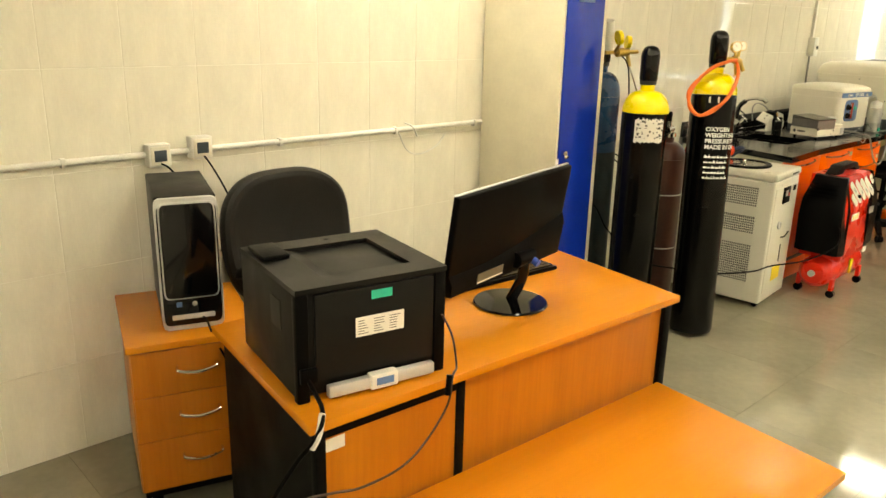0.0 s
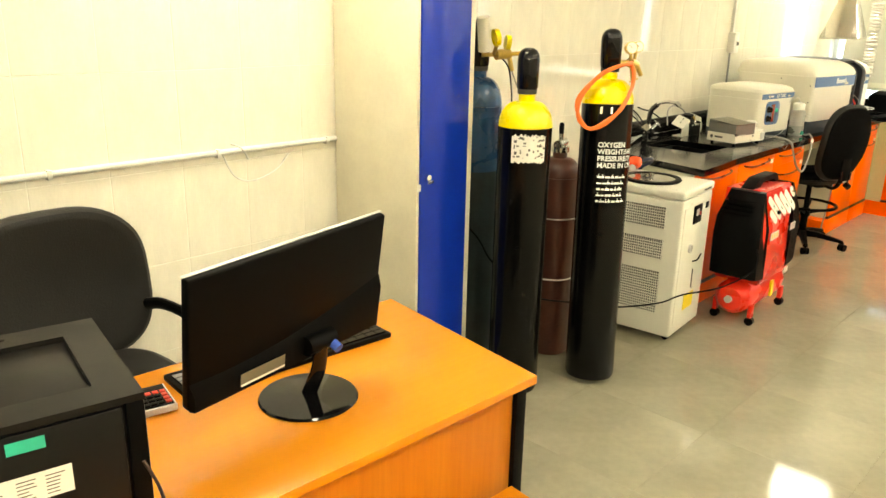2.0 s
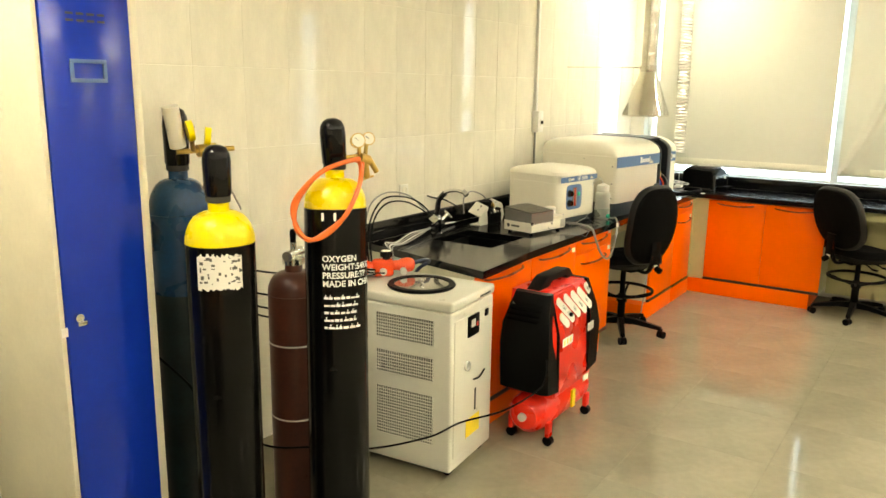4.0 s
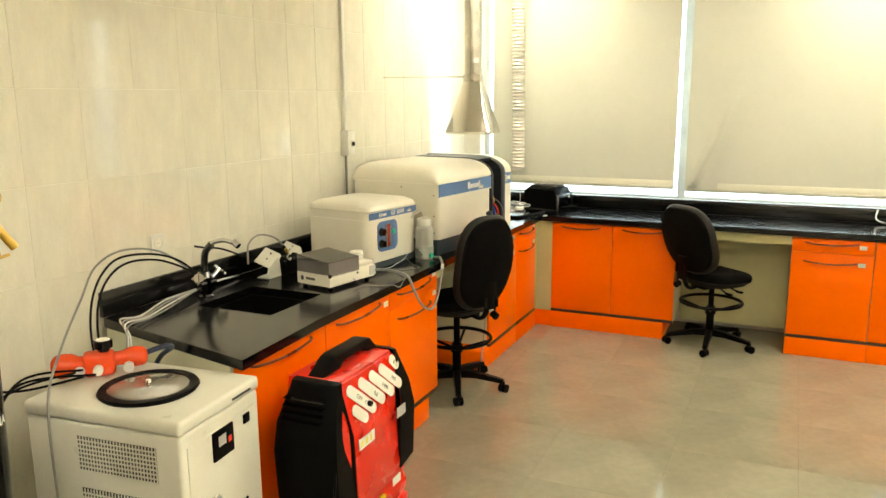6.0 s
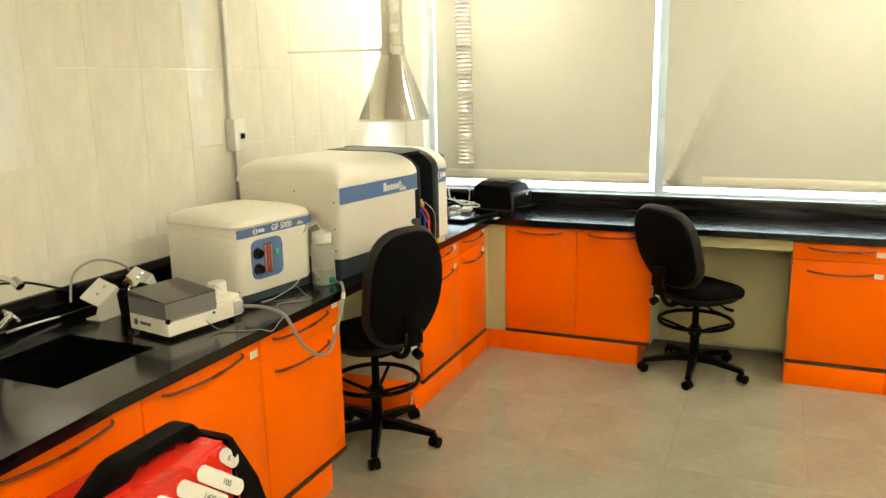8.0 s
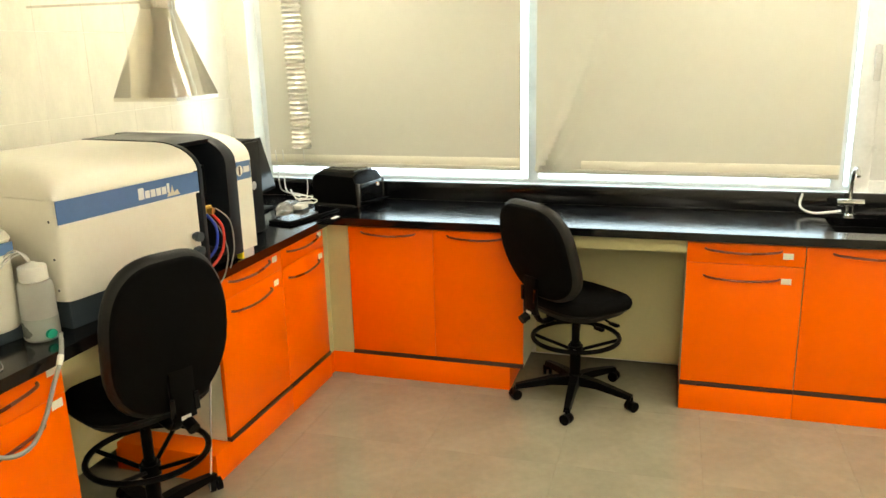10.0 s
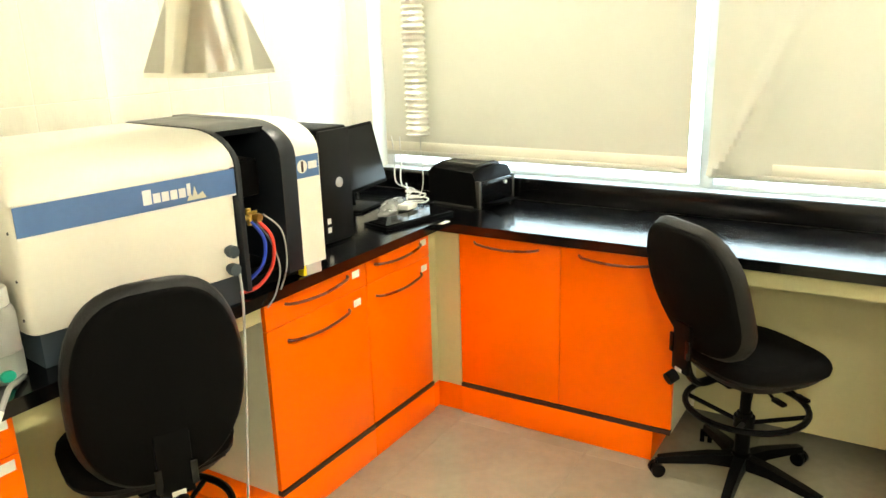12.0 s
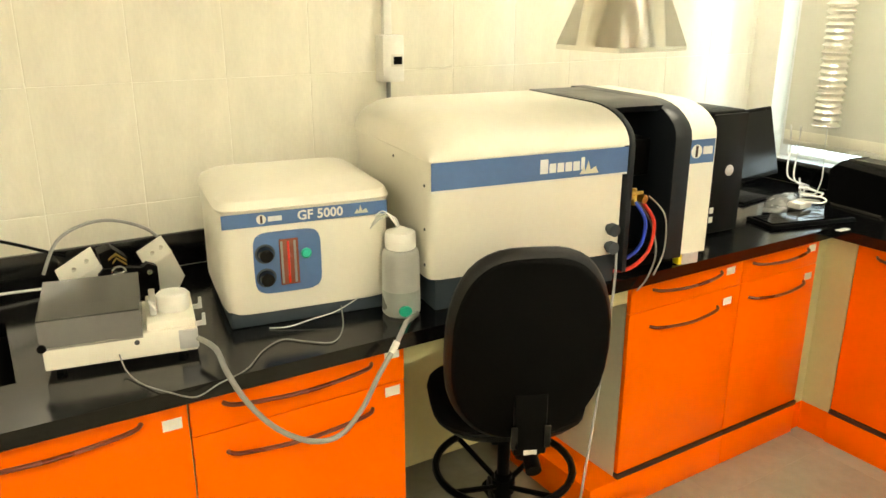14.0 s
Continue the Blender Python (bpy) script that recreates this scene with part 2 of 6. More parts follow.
def curve_pts(pts, steps=8):
    pts = [Vector(p) for p in pts]
    out = []
    for i in range(len(pts) - 1):
        a, b, c, d = pts[max(i - 1, 0)], pts[i], pts[i + 1], pts[min(i + 2, len(pts) - 1)]
        for k in range(steps):
            t = k / steps
            out.append(0.5 * ((2 * b) + (c - a) * t + (2 * a - 5 * b + 4 * c - d) * t * t + (3 * b - a - 3 * c + d) * t ** 3))
    return out + [pts[-1]]


def tube(bm, pts, r, seg=8, steps=8, flat=1.0):
    """A hose through the points; steps=1 keeps them straight."""
    pts = curve_pts(pts, steps) if steps > 1 else [Vector(p) for p in pts]
    rings, up = [], Vector((0.013, 0.027, 1))
    for i, p in enumerate(pts):
        d = (pts[min(i + 1, len(pts) - 1)] - pts[max(i - 1, 0)]).normalized()
        side = d.cross(up)
        side = side.normalized() if side.length > 1e-3 else Vector((1, 0, 0))
        up2 = side.cross(d).normalized()
        up = up2
        rings.append([p + r * (math.cos(2 * math.pi * k / seg) * side + flat * math.sin(2 * math.pi * k / seg) * up2) for k in range(seg)])
    return loft(bm, rings)


def prism(bm, outline, a, b, m=None, bevel=0.0, seg=2):
    """Extrudes an outline of (u, v) from height a to b along z, then places it by m."""
    m = m if m is not None else Matrix()
    lo, hi = [bm.verts.new(m @ Vector((u, v, a))) for u, v in outline], [bm.verts.new(m @ Vector((u, v, b))) for u, v in outline]
    n = len(outline)
    fs = [bm.faces.new(lo[::-1]), bm.faces.new(hi)]
    for i in range(n):
        fs.append(bm.faces.new((lo[i], lo[(i + 1) % n], hi[(i + 1) % n], hi[i])))
    if bevel:
        bmesh.ops.bevel(bm, geom=list({e for f in fs[:2] for e in f.edges}), offset=bevel, segments=seg, profile=0.5, affect="EDGES")
    return bm


def oval(w, h, power=2.6, n=28, cx=0.0, cy=0.0):
    """A rounded rectangle or oval outline."""
    out = []
    for i in range(n):
        a = 2 * math.pi * i / n
        c, s = math.cos(a), math.sin(a)
        out.append((cx + w / 2 * math.copysign(abs(c) ** (2 / power), c), cy + h / 2 * math.copysign(abs(s) ** (2 / power), s)))
    return out


def puff(bm, outline, t, bend=None, m=None, soft=0.03):
    """A cushion: the outline grown to thickness t with rounded rims; bend(u, v) gives its sag."""
    m = m if m is not None else Matrix()
    bend = bend or (lambda u, v: 0.0)
    cx, cy = sum(p[0] for p in outline) / len(outline), sum(p[1] for p in outline) / len(outline)
    size = max(abs(p[0] - cx) for p in outline)
    rings = []
    for k in (0.03, 0.35, 0.65, 0.85):
        rings.append([m @ Vector((cx + (u - cx) * k, cy + (v - cy) * k, -t / 2 + bend(cx + (u - cx) * k, cy + (v - cy) * k))) for u, v in outline])
    for i in range(7):
        a = math.pi * (i / 6 - 0.5)
        k = 1 - soft / size * (1 - math.cos(a))
        rings.append([m @ Vector((cx + (u - cx) * k, cy + (v - cy) * k, t / 2 * math.sin(a) + bend(cx + (u - cx) * k, cy + (v - cy) * k))) for u, v in outline])
    for k in (0.85, 0.65, 0.35, 0.03):
        rings.append([m @ Vector((cx + (u - cx) * k, cy + (v - cy) * k, t / 2 + 0.006 * (1 - k) + bend(cx + (u - cx) * k, cy + (v - cy) * k))) for u, v in outline])
    return loft(bm, rings)


def part(name, bm, material, parent=None, label="", smooth=35):
    """Links a bmesh as one mesh object under parent."""
    me = bpy.data.meshes.new(name)
    bmesh.ops.recalc_face_normals(bm, faces=bm.faces[:])
    bm.to_mesh(me)
    bm.free()
    if smooth:
        me.shade_smooth()
        me.set_sharp_from_angle(angle=radians(smooth))
    me.materials.append(M[material])
    ob = new(name, me)
    ob.parent = parent
    return tagged(ob, label)


def thing(name, label, category, m=None, group=""):
    ob = new(name)
    ob.empty_display_size = 0.1
    if m is not None:
        ob.matrix_world = m
    return tagged(ob, label, category, group)


def solo(name, bm, material, label, category, m=None, group=""):
    ob = part(name, bm, material)
    if m is not None:
        ob.matrix_world = m
    return tagged(ob, label, category, group)


def setting(name, bm, material, label=""):
    return tagged(part(name, bm, material, None, label), kind="structure")


def words(name, text, size, material, parent, m, depth=0.0006, label="", spacing=1.0, bold=0.0):
    """Lettering as a thin mesh; it reads along x with y up."""
    cu = bpy.data.curves.new(name, "FONT")
    cu.body, cu.size, cu.extrude, cu.align_x, cu.align_y, cu.space_character, cu.offset = text, size, depth, "CENTER", "CENTER", spacing, bold
    cu.resolution_u = 3
    tmp = new("tmp", cu)
    me = bpy.data.meshes.new_from_object(tmp.evaluated_get(bpy.context.evaluated_depsgraph_get()))
    bpy.data.objects.remove(tmp)
    me.materials.clear()
    me.materials.append(M[material])
    ob = new(name, me)
    ob.parent = parent
    ob.matrix_basis = m
    return tagged(ob, label)


# ---- structure ----
WALL_Y, WIN_X, BACK_X, SOUTH_Y, CEIL = 3.80, 10.43, -1.2, -2.6, 3.0
setting("floor", boxed(BACK_X - 0.2, WIN_X + 0.5, SOUTH_Y - 0.2, WALL_Y + 0.25, -0.12, -0.002), "floor_joint")
north = setting("wall_north", boxed(BACK_X - 0.2, WIN_X + 0.45, WALL_Y + 0.0016, WALL_Y + 0.2, -0.12, CEIL + 0.15), "grout", "pale cream glazed tile wall")
setting("wall_south", boxed(BACK_X - 0.2, WIN_X + 0.3, SOUTH_Y - 0.2, SOUTH_Y, -0.12, CEIL + 0.15), "plaster")
setting("wall_west", boxed(BACK_X - 0.2, BACK_X, SOUTH_Y, WALL_Y + 0.0016, -0.12, CEIL + 0.15), "plaster")
setting("ceiling", boxed(BACK_X, WIN_X + 0.3, SOUTH_Y, WALL_Y + 0.0016, CEIL, CEIL + 0.15), "ceiling")
WIN_LO, WIN_HI, WIN_L, WIN_R = 0.985, 2.75, 3.80, 0.52
wb = bmesh.new()
bx(wb, WIN_X, WIN_X + 0.25, SOUTH_Y, WALL_Y + 0.0016, -0.12, WIN_LO)
bx(wb, WIN_X, WIN_X + 0.25, SOUTH_Y, WALL_Y + 0.0016, WIN_HI, CEIL)
bx(wb, WIN_X, WIN_X + 0.25, SOUTH_Y, -0.9, WIN_LO, WIN_HI)
bx(wb, WIN_X, WIN_X + 0.25, 3.66, WALL_Y + 0.0016, WIN_LO, WIN_HI)
setting("wall_east", wb, "plaster")
window = tagged(new("window_1"), "wide white-framed window behind pale roller blinds", "window", kind="structure")
fb = bmesh.new()
for z0, z1 in ((WIN_LO + 0.012, WIN_LO + 0.03), (WIN_HI - 0.06, WIN_HI)):
    bx(fb, WIN_X + 0.12, WIN_X + 0.18, -0.9, 3.66, z0, z1, 0.004)
for y in (3.62, 1.92, 0.34, -0.9):
    bx(fb, WIN_X + 0.118, WIN_X + 0.182, y, y + 0.06, WIN_LO, WIN_HI, 0.004)
part("window_frame", fb, "aluminium", window)
part("window_sill", boxed(WIN_X, WIN_X + 0.25, -0.9, 3.66, WIN_LO, WIN_LO + 0.012, 0.003), "aluminium", window)
for y0, y1 in ((-0.84, 0.34), (0.40, 1.92), (1.98, 3.62)):
    pane = part("pane", boxed(WIN_X + 0.147, WIN_X + 0.153, y0, y1, WIN_LO + 0.03, WIN_HI - 0.06), "glass", window)
    pane.visible_shadow = False

M["outside_glow"] = emit("bright_overcast_distance", (0.66, 0.84, 1.0), 3.2)
tagged(part("backdrop", boxed(14.0, 14.02, -8, 12, -6, 9), "outside_glow"), kind="structure")

# ---- ceiling lamps, out of view ----
# Panel at (9.65, 3.05) known by its floor reflection; others unseen, added for brightness.
for x, rows in ((9.65, (3.05, 0.65, -1.6)), (7.25, (0.65, -1.6)), (4.85, (0.65, -1.6)), (3.65, (3.05,)), (2.45, (0.65, -1.6)), (0.05, (0.65, -1.6))):
    for y in rows:
        lamp = thing("ceiling_light", "out-of-view square ceiling light with a white diffuser, layout mostly assumed", "ceiling light", pose(x, y, CEIL), "ceiling lights")
        f = bmesh.new()
        for s in (-1, 1):
            bx(f, s * 0.27, s * 0.30, -0.30, 0.30, -0.02, -0.001, 0.003)
            bx(f, -0.27, 0.27, s * 0.27, s * 0.30, -0.02, -0.001, 0.003)
        part("frame", f, "aluminium", lamp)
        part("diffuser", boxed(-0.27, 0.27, -0.27, 0.27, -0.012, -0.002), "panel_glow", lamp)

# ---- blinds, duct, hood ----
def roller_blind(y0, y1, z0, x=10.33, curl=False):
    bl = thing("roller_blind", "pale cream fabric roller blind drawn down over the bright window", "blind", pose(x, (y0 + y1) / 2, 0), "roller blinds")
    w = (y1 - y0) / 2
    b = bmesh.new()
    cols, rows = (120 if curl else 24), (60 if curl else 24)
    grid = []
    for i in range(cols + 1):
        y = -w + 2 * w * i / cols
        col = []
        for j in range(rows + 1):
            z = z0 + (2.955 - z0) * j / rows
            dx = 0.004 * math.sin(3.1 * y + 1.7 * z)
            if curl:
                e, h = w - y, max(z - z0, 0.0)
                ridge = 0.02 + 0.26 * (h / 0.6) ** 0.75
                d = (e - ridge) / 0.032
                dx -= (0.065 * math.exp(-d * d) + (0.016 if d < 0 else 0.0) * min(1.0, -d)) * math.exp(-(h / 0.75) ** 2)
                dx -= 0.022 * math.exp(-((e - 0.13) / 0.05) ** 2) * math.exp(-(h / 0.09) ** 2)
            col.append((b.verts.new((dx, y, z)), b.verts.new((dx + 0.002, y, z))))
        grid.append(col)
    for i in range(cols):
        for j in range(rows):
            b.faces.new((grid[i][j][0], grid[i + 1][j][0], grid[i + 1][j + 1][0], grid[i][j + 1][0]))
            b.faces.new((grid[i][j][1], grid[i][j + 1][1], grid[i + 1][j + 1][1], grid[i + 1][j][1]))
    part("fabric", b, "blind", bl)
    part("bottom_bar", boxed(-0.007, 0.009, -w, w, z0 - 0.02, z0 + 0.004, 0.004), "blind", bl)
    part("hem", boxed(-0.004 if not curl else -0.006, -0.001, -w, w - (0.24 if curl else 0), z0 + 0.005, z0 + 0.050, 0.001), "hem", bl)
    part("roller", cyl(bmesh.new(), (0.0, -w, 2.968), (0.0, w, 2.968), 0.0315), "white_plastic", bl)
    return bl


roller_blind(1.98, 3.50, 1.115)
roller_blind(0.405, 1.893, 1.105, curl=True)

sash = thing("window_sash", "white painted casement sash panel with a metal handle", "window sash", pose(10.49, 0.30, 1.0))
part("panel", boxed(0, 0.04, -0.78, -0.02, 0.02, 1.7, 0.004), "aluminium", sash)
sf = bmesh.new()
for y0, y1, z0, z1 in ((-0.06, 0.03, 0, 1.72), (-0.83, -0.76, 0, 1.72), (-0.76, -0.06, 0, 0.06), (-0.76, -0.06, 1.66, 1.72)):
    bx(sf, -0.02, 0.0, y0, y1, z0, z1, 0.004)
part("frame", sf, "aluminium", sash)
hb = bmesh.new()
bx(hb, -0.04, -0.02, -0.05, -0.02, 0.62, 0.72, 0.006)
bx(hb, -0.055, -0.04, -0.05, -0.02, 0.55, 0.68, 0.006)
part("handle", hb, "silver", sash)

duct = thing("flexible_duct", "silver corrugated flexible duct hanging down in front of the blind", "duct", pose(10.2, 3.235, 0))
rings = []
for i in range(260):
    z = 1.22 + (CEIL - 1.22) * i / 259
    r = 0.05 + 0.007 * math.sin(i * math.pi / 2.0) + 0.002 * math.sin(i * 1.3)
    cx, cy = 0.012 * math.sin(z * 2.6), 0.012 * math.cos(z * 2.1)
    rings.append([(cx + r * math.cos(2 * math.pi * k / 18), cy + r * math.sin(2 * math.pi * k / 18), z) for k in range(18)])
part("hose", loft(bmesh.new(), rings, caps=False), "foil", duct, smooth=60)
part("wire", tube(bmesh.new(), [(0.03, 0.0, 1.25), (0.02, -0.01, 1.12), (0.0, -0.03, 1.0), (-0.03, -0.03, 0.93)], 0.002, 6), "tube_white", duct)

hood = thing("extraction_hood", "small pyramid-shaped galvanised steel exhaust hood on a vertical duct", "exhaust hood", pose(8.806, 3.064, 0))
h = bmesh.new()
def ringsq(s, z, dx=0, dy=0):
    return [(sx * s + dx, sy * s + dy, z) for sx, sy in ((-1, -1), (1, -1), (1, 1), (-1, 1))]
loft(h, [ringsq(0.133, 1.60), ringsq(0.132, 1.586), ringsq(0.137, 1.586), ringsq(0.137, 1.60)], caps=False)
for S, R, z0 in ((0.137, 0.058, 1.60), (0.133, 0.054, 1.60)):
    cn = [h.verts.new((sx * S, sy * S, z0)) for sx, sy in ((1, 1), (-1, 1), (-1, -1), (1, -1))]
    ring = [h.verts.new((R * math.cos(k * math.pi / 16), R * math.sin(k * math.pi / 16), 1.93)) for k in range(32)]
    for c in range(4):
        for k in range(8):
            h.faces.new((cn[c], ring[(c * 8 + k + 1) % 32], ring[(c * 8 + k) % 32]))
        h.faces.new((cn[c], cn[(c + 1) % 4], ring[(c * 8 + 8) % 32]))
part("canopy", h, "hood_steel", hood, smooth=20)
part("collar", lathe(bmesh.new(), [(0.062, 1.915), (0.064, 1.93), (0.064, 1.96), (0.060, 1.965)], 24), "steel", hood)
rings = []
for i in range(60):
    z = 1.95 + (CEIL - 1.95) * i / 59
    rings.append([((0.056 + 0.004 * noise.noise((k * 1.7, i * 0.35, 2))) * math.cos(2 * math.pi * k / 20), (0.056 + 0.004 * noise.noise((k * 1.7, i * 0.35, 7))) * math.sin(2 * math.pi * k / 20), z) for k in range(20)])
part("pipe", loft(bmesh.new(), rings, caps=False), "steel", hood)
part("brace_rod", cyl(bmesh.new(), (0.05, 0.02, 1.95), (0.133, WALL_Y - 3.064, 1.959), 0.005, seg=8), "steel", hood)

# ---- benches ----
def handle(parent, x, z, w, name="handle"):
    """A bowed pull; the front looks along -y."""
    pts = [(x - w / 2, 0.0, z), (x - w / 2 + 0.02, -0.018, z - 0.003), (x - w / 4, -0.026, z - 0.009), (x, -0.03, z - 0.012), (x + w / 4, -0.026, z - 0.009), (x + w / 2 - 0.02, -0.018, z - 0.003), (x + w / 2, 0.0, z)]
    return part(name, tube(bmesh.new(), pts, 0.0055, 8, 4), "handle_brown", parent)


def base_unit(m, w, drawer, handles, label, sticker=(), doors=1, top=0.858, skew=0.0, plinth=(0.0, 0.0)):
    """A bench cabinet: its front on local y=0 looking along -y, x from 0 to w."""
    u = thing("base_cabinet", label, "cabinet", m, "laboratory bench cabinets")
    for x0, x1 in ((skew, 0.018 + skew), (w - 0.018, w)):
        part("side_panel", boxed(x0, x1, 0.02, 0.52, 0.13, top), "cream", u)
    part("back_panel", boxed(0.0185 + skew, w - 0.0185, 0.50, 0.52, 0.13, 0.69), "cream", u)
    part("bottom_panel", boxed(0.0185 + skew, w - 0.0185, 0.02, 0.499, 0.13, 0.148), "cream", u)
    part("plinth", boxed(skew + plinth[0], w + plinth[1], PROUD, 0.50, 0.0, 0.128, 0.001), "orange", u)
    part("strip", boxed(0.0, w, -0.006, 0.018, 0.129, 0.147, 0.001), "dark_strip", u)
    g = 0.0015
    if drawer:
        d = part("drawer_front", boxed(g, w - g, 0, 0.018, 0.752, 0.848, 0.0012), "orange", u)
        handle(d, w / 2 - 0.01, 0.822, handles)
        d = part("door", boxed(g, w - g, 0, 0.018, 0.15, 0.749, 0.0012), "orange", u)
        handle(d, w / 2 - 0.01, 0.69, handles)
    else:
        for k in range(doors):
            dw = w / doors
            d = part("door", boxed(k * dw + g, (k + 1) * dw - g, 0, 0.018, 0.15, 0.848, 0.0012), "orange", u)
            handle(d, k * dw + dw / 2 - 0.01, 0.822, handles)
    for sx, sz in sticker:
        part("sticker", boxed(sx - 0.022, sx + 0.022, -0.0008, 0.0, sz - 0.014, sz + 0.014), "paper", u)
    return u


SIDE_Y, WIN_FACE, PROUD = 2.95, 9.885, -0.004
side = lambda x: pose(x, SIDE_Y, 0)
base_unit(side(6.215), 0.605, False, 0.40, "glossy orange bench cabinet with one door and a brown bow handle", top=0.69, skew=0.13)
base_unit(side(6.822), 0.588, False, 0.40, "glossy orange bench cabinet with one door and a paper sticker", [(0.55, 0.80)], top=0.69)
base_unit(side(7.412), 0.568, True, 0.39, "orange bench cabinet with drawer over door and two paper stickers", [(0.53, 0.835), (0.53, 0.725)], plinth=(0, -0.13))
base_unit(side(8.82), 0.555, True, 0.34, "orange bench cabinet beside the knee space, drawer over door", [(0.49, 0.815), (0.49, 0.70)], plinth=(-0.125, 0))
base_unit(side(9.377), 0.455, True, 0.33, "orange bench cabinet next to the corner, drawer over door", [(0.41, 0.82), (0.41, 0.705)])
wside = lambda y: pose(WIN_FACE, y, 0, 0, 0, -90)
base_unit(wside(2.828), 0.95, False, 0.30, "wide orange bench cabinet under the window with two plain doors", doors=2, plinth=(0, -0.07))
base_unit(wside(1.10), 0.513, True, 0.33, "orange bench cabinet under the window, drawer over door, two stickers", [(0.44, 0.80), (0.44, 0.68)])
base_unit(wside(0.585), 0.60, False, 0.36, "orange bench cabinet under the window sink with one door", top=0.69)
base_unit(wside(-0.017), 0.60, False, 0.36, "orange bench cabinet at the far end of the window bench", top=0.69)

corner = thing("corner_filler", "cream filler panels closing the bench corner above an orange plinth", "filler panel")
cf = bmesh.new()
bx(cf, 9.833, 9.903, 2.952, 2.97, 0.129, 0.858)
bx(cf, 9.885, 9.903, 2.83, 2.952, 0.129, 0.858)
part("panel", cf, "olive_board", corner)
cf = bmesh.new()
bx(cf, 9.833, 9.895, 2.957, 2.972, 0.0, 0.128)
bx(cf, 9.892, 9.907, 2.83, 2.957, 0.0, 0.128)
part("plinth", cf, "orange", corner)

knee = thing("knee_space", "cream lined knee space with an apron in the side bench", "knee space panel")
part("apron", boxed(7.981, 8.819, 2.965, 2.985, 0.79, 0.858), "olive_board", knee)
part("back_panel", boxed(7.981, 8.819, 3.44, 3.46, 0.10, 0.858), "olive_board", knee)
knee = thing("knee_space", "cream lined knee space with an apron in the window bench", "knee space panel")
part("apron", boxed(9.90, 9.92, 1.101, 1.877, 0.79, 0.858), "olive_board", knee)
part("back_panel", boxed(10.27, 10.29, 1.101, 1.877, 0.07, 0.858), "olive_board", knee)

# worktop in one piece, with the sinks cut out
wt = bmesh.new()
def slab(x0, x1, y0, y1):
    bx(wt, x0, x1, y0, y1, 0.86, 0.90, 0.0)
S1, S2 = (6.69, 7.085, 3.14, 3.545), (9.98, 10.30, 0.02, 0.46)
slab(S1[1], 10.41, 2.915, 3.775), slab(S1[0], S1[1], 2.915, S1[2]), slab(S1[0], S1[1], S1[3], 3.775)
slab(9.85, 10.41, S2[3], 2.915), slab(9.85, 10.41, -0.62, S2[2]), slab(9.85, S2[0], S2[2], S2[3]), slab(S2[1], 10.41, S2[2], S2[3])
bmesh.ops.remove_doubles(wt, verts=wt.verts[:], dist=0.0005)
prism(wt, [(6.178, 2.878), (6.60, 2.905), (S1[0], 2.915), (S1[0], 3.775), (6.372, 3.775)], 0.86, 0.90)
top = tagged(part("worktop", wt, "granite"), "polished black granite worktop running along two walls", "worktop")
bs = bmesh.new()
bx(bs, 6.372, 10.409, 3.776, 3.797, 0.90, 1.01, 0.003)
part("backsplash", bs, "granite", top)
part("backsplash", boxed(10.41, 10.429, -0.62, 3.775, 0.90, 1.005, 0.003), "granite", top)
for s in (S1, S2):
    sk = bmesh.new()
    x0, x1, y0, y1 = s
    t = 0.006
    for a in ((x0 - t, x0, y0 - t, y1 + t), (x1, x1 + t, y0 - t, y1 + t), (x0, x1, y0 - t, y0), (x0, x1, y1, y1 + t)):
        bx(sk, *a, 0.70, 0.859)
    bx(sk, x0, x1, y0, y1, 0.70, 0.706)
    basin = solo("sink_basin", sk, "black", "black undermounted sink basin in the granite worktop", "sink")
    lathe_b = lathe(bmesh.new(), [(0.03, 0.7065), (0.03, 0.709), (0.01, 0.709)], 20, Matrix.Translation(((x0 + x1) / 2, (y0 + y1) / 2, 0)))
    part("drain", lathe_b, "chrome", basin)
part("side_panel", prism(bmesh.new(), [(6.197, 2.951), (6.213, 2.951), (6.395, 3.77), (6.379, 3.77)], 0.0, 0.858), "cream", top, smooth=0)

# ---- desk corner ----
desk = thing("office_desk", "orange beech laminate office desk with a black frame", "desk", pose(2.962, 2.564, 0, 0, 0, -2.7))
W, D = 0.768, 0.366
part("desktop", boxed(-W, W, -D, D, 0.725, 0.75, 0.002), "wood", desk)
part("side_panel", boxed(-W + 0.03, -W + 0.05, -D + 0.03, D - 0.02, 0.0, 0.724), "black", desk)
part("side_panel", boxed(W - 0.06, W - 0.04, -D + 0.03, D - 0.02, 0.0, 0.724), "black", desk)
for x0, x1 in ((-W + 0.02, -W + 0.05), (-0.29, -0.26), (W - 0.07, W - 0.03)):
    part("leg", boxed(x0, x1, -D + 0.012, -D + 0.042, 0.0, 0.724, 0.002), "black", desk)
part("top_rail", boxed(-W + 0.05, -0.29, -D + 0.014, -D + 0.034, 0.695, 0.724), "black", desk)
part("modesty_panel", boxed(-0.26, W - 0.07, -D + 0.03, -D + 0.048, 0.30, 0.724), "wood_v_shaded", desk)
part("cabinet_panel", boxed(-W + 0.05, -0.29, -D + 0.02, -D + 0.038, 0.03, 0.694), "wood_v_shaded", desk)
part("cabinet_side", boxed(-0.285, -0.267, -D + 0.05, D - 0.05, 0.03, 0.724), "wood_v_shaded", desk)
part("sticker", boxed(-W + 0.052, -W + 0.108, -D + 0.0186, -D + 0.0198, 0.652, 0.687), "paper", desk)

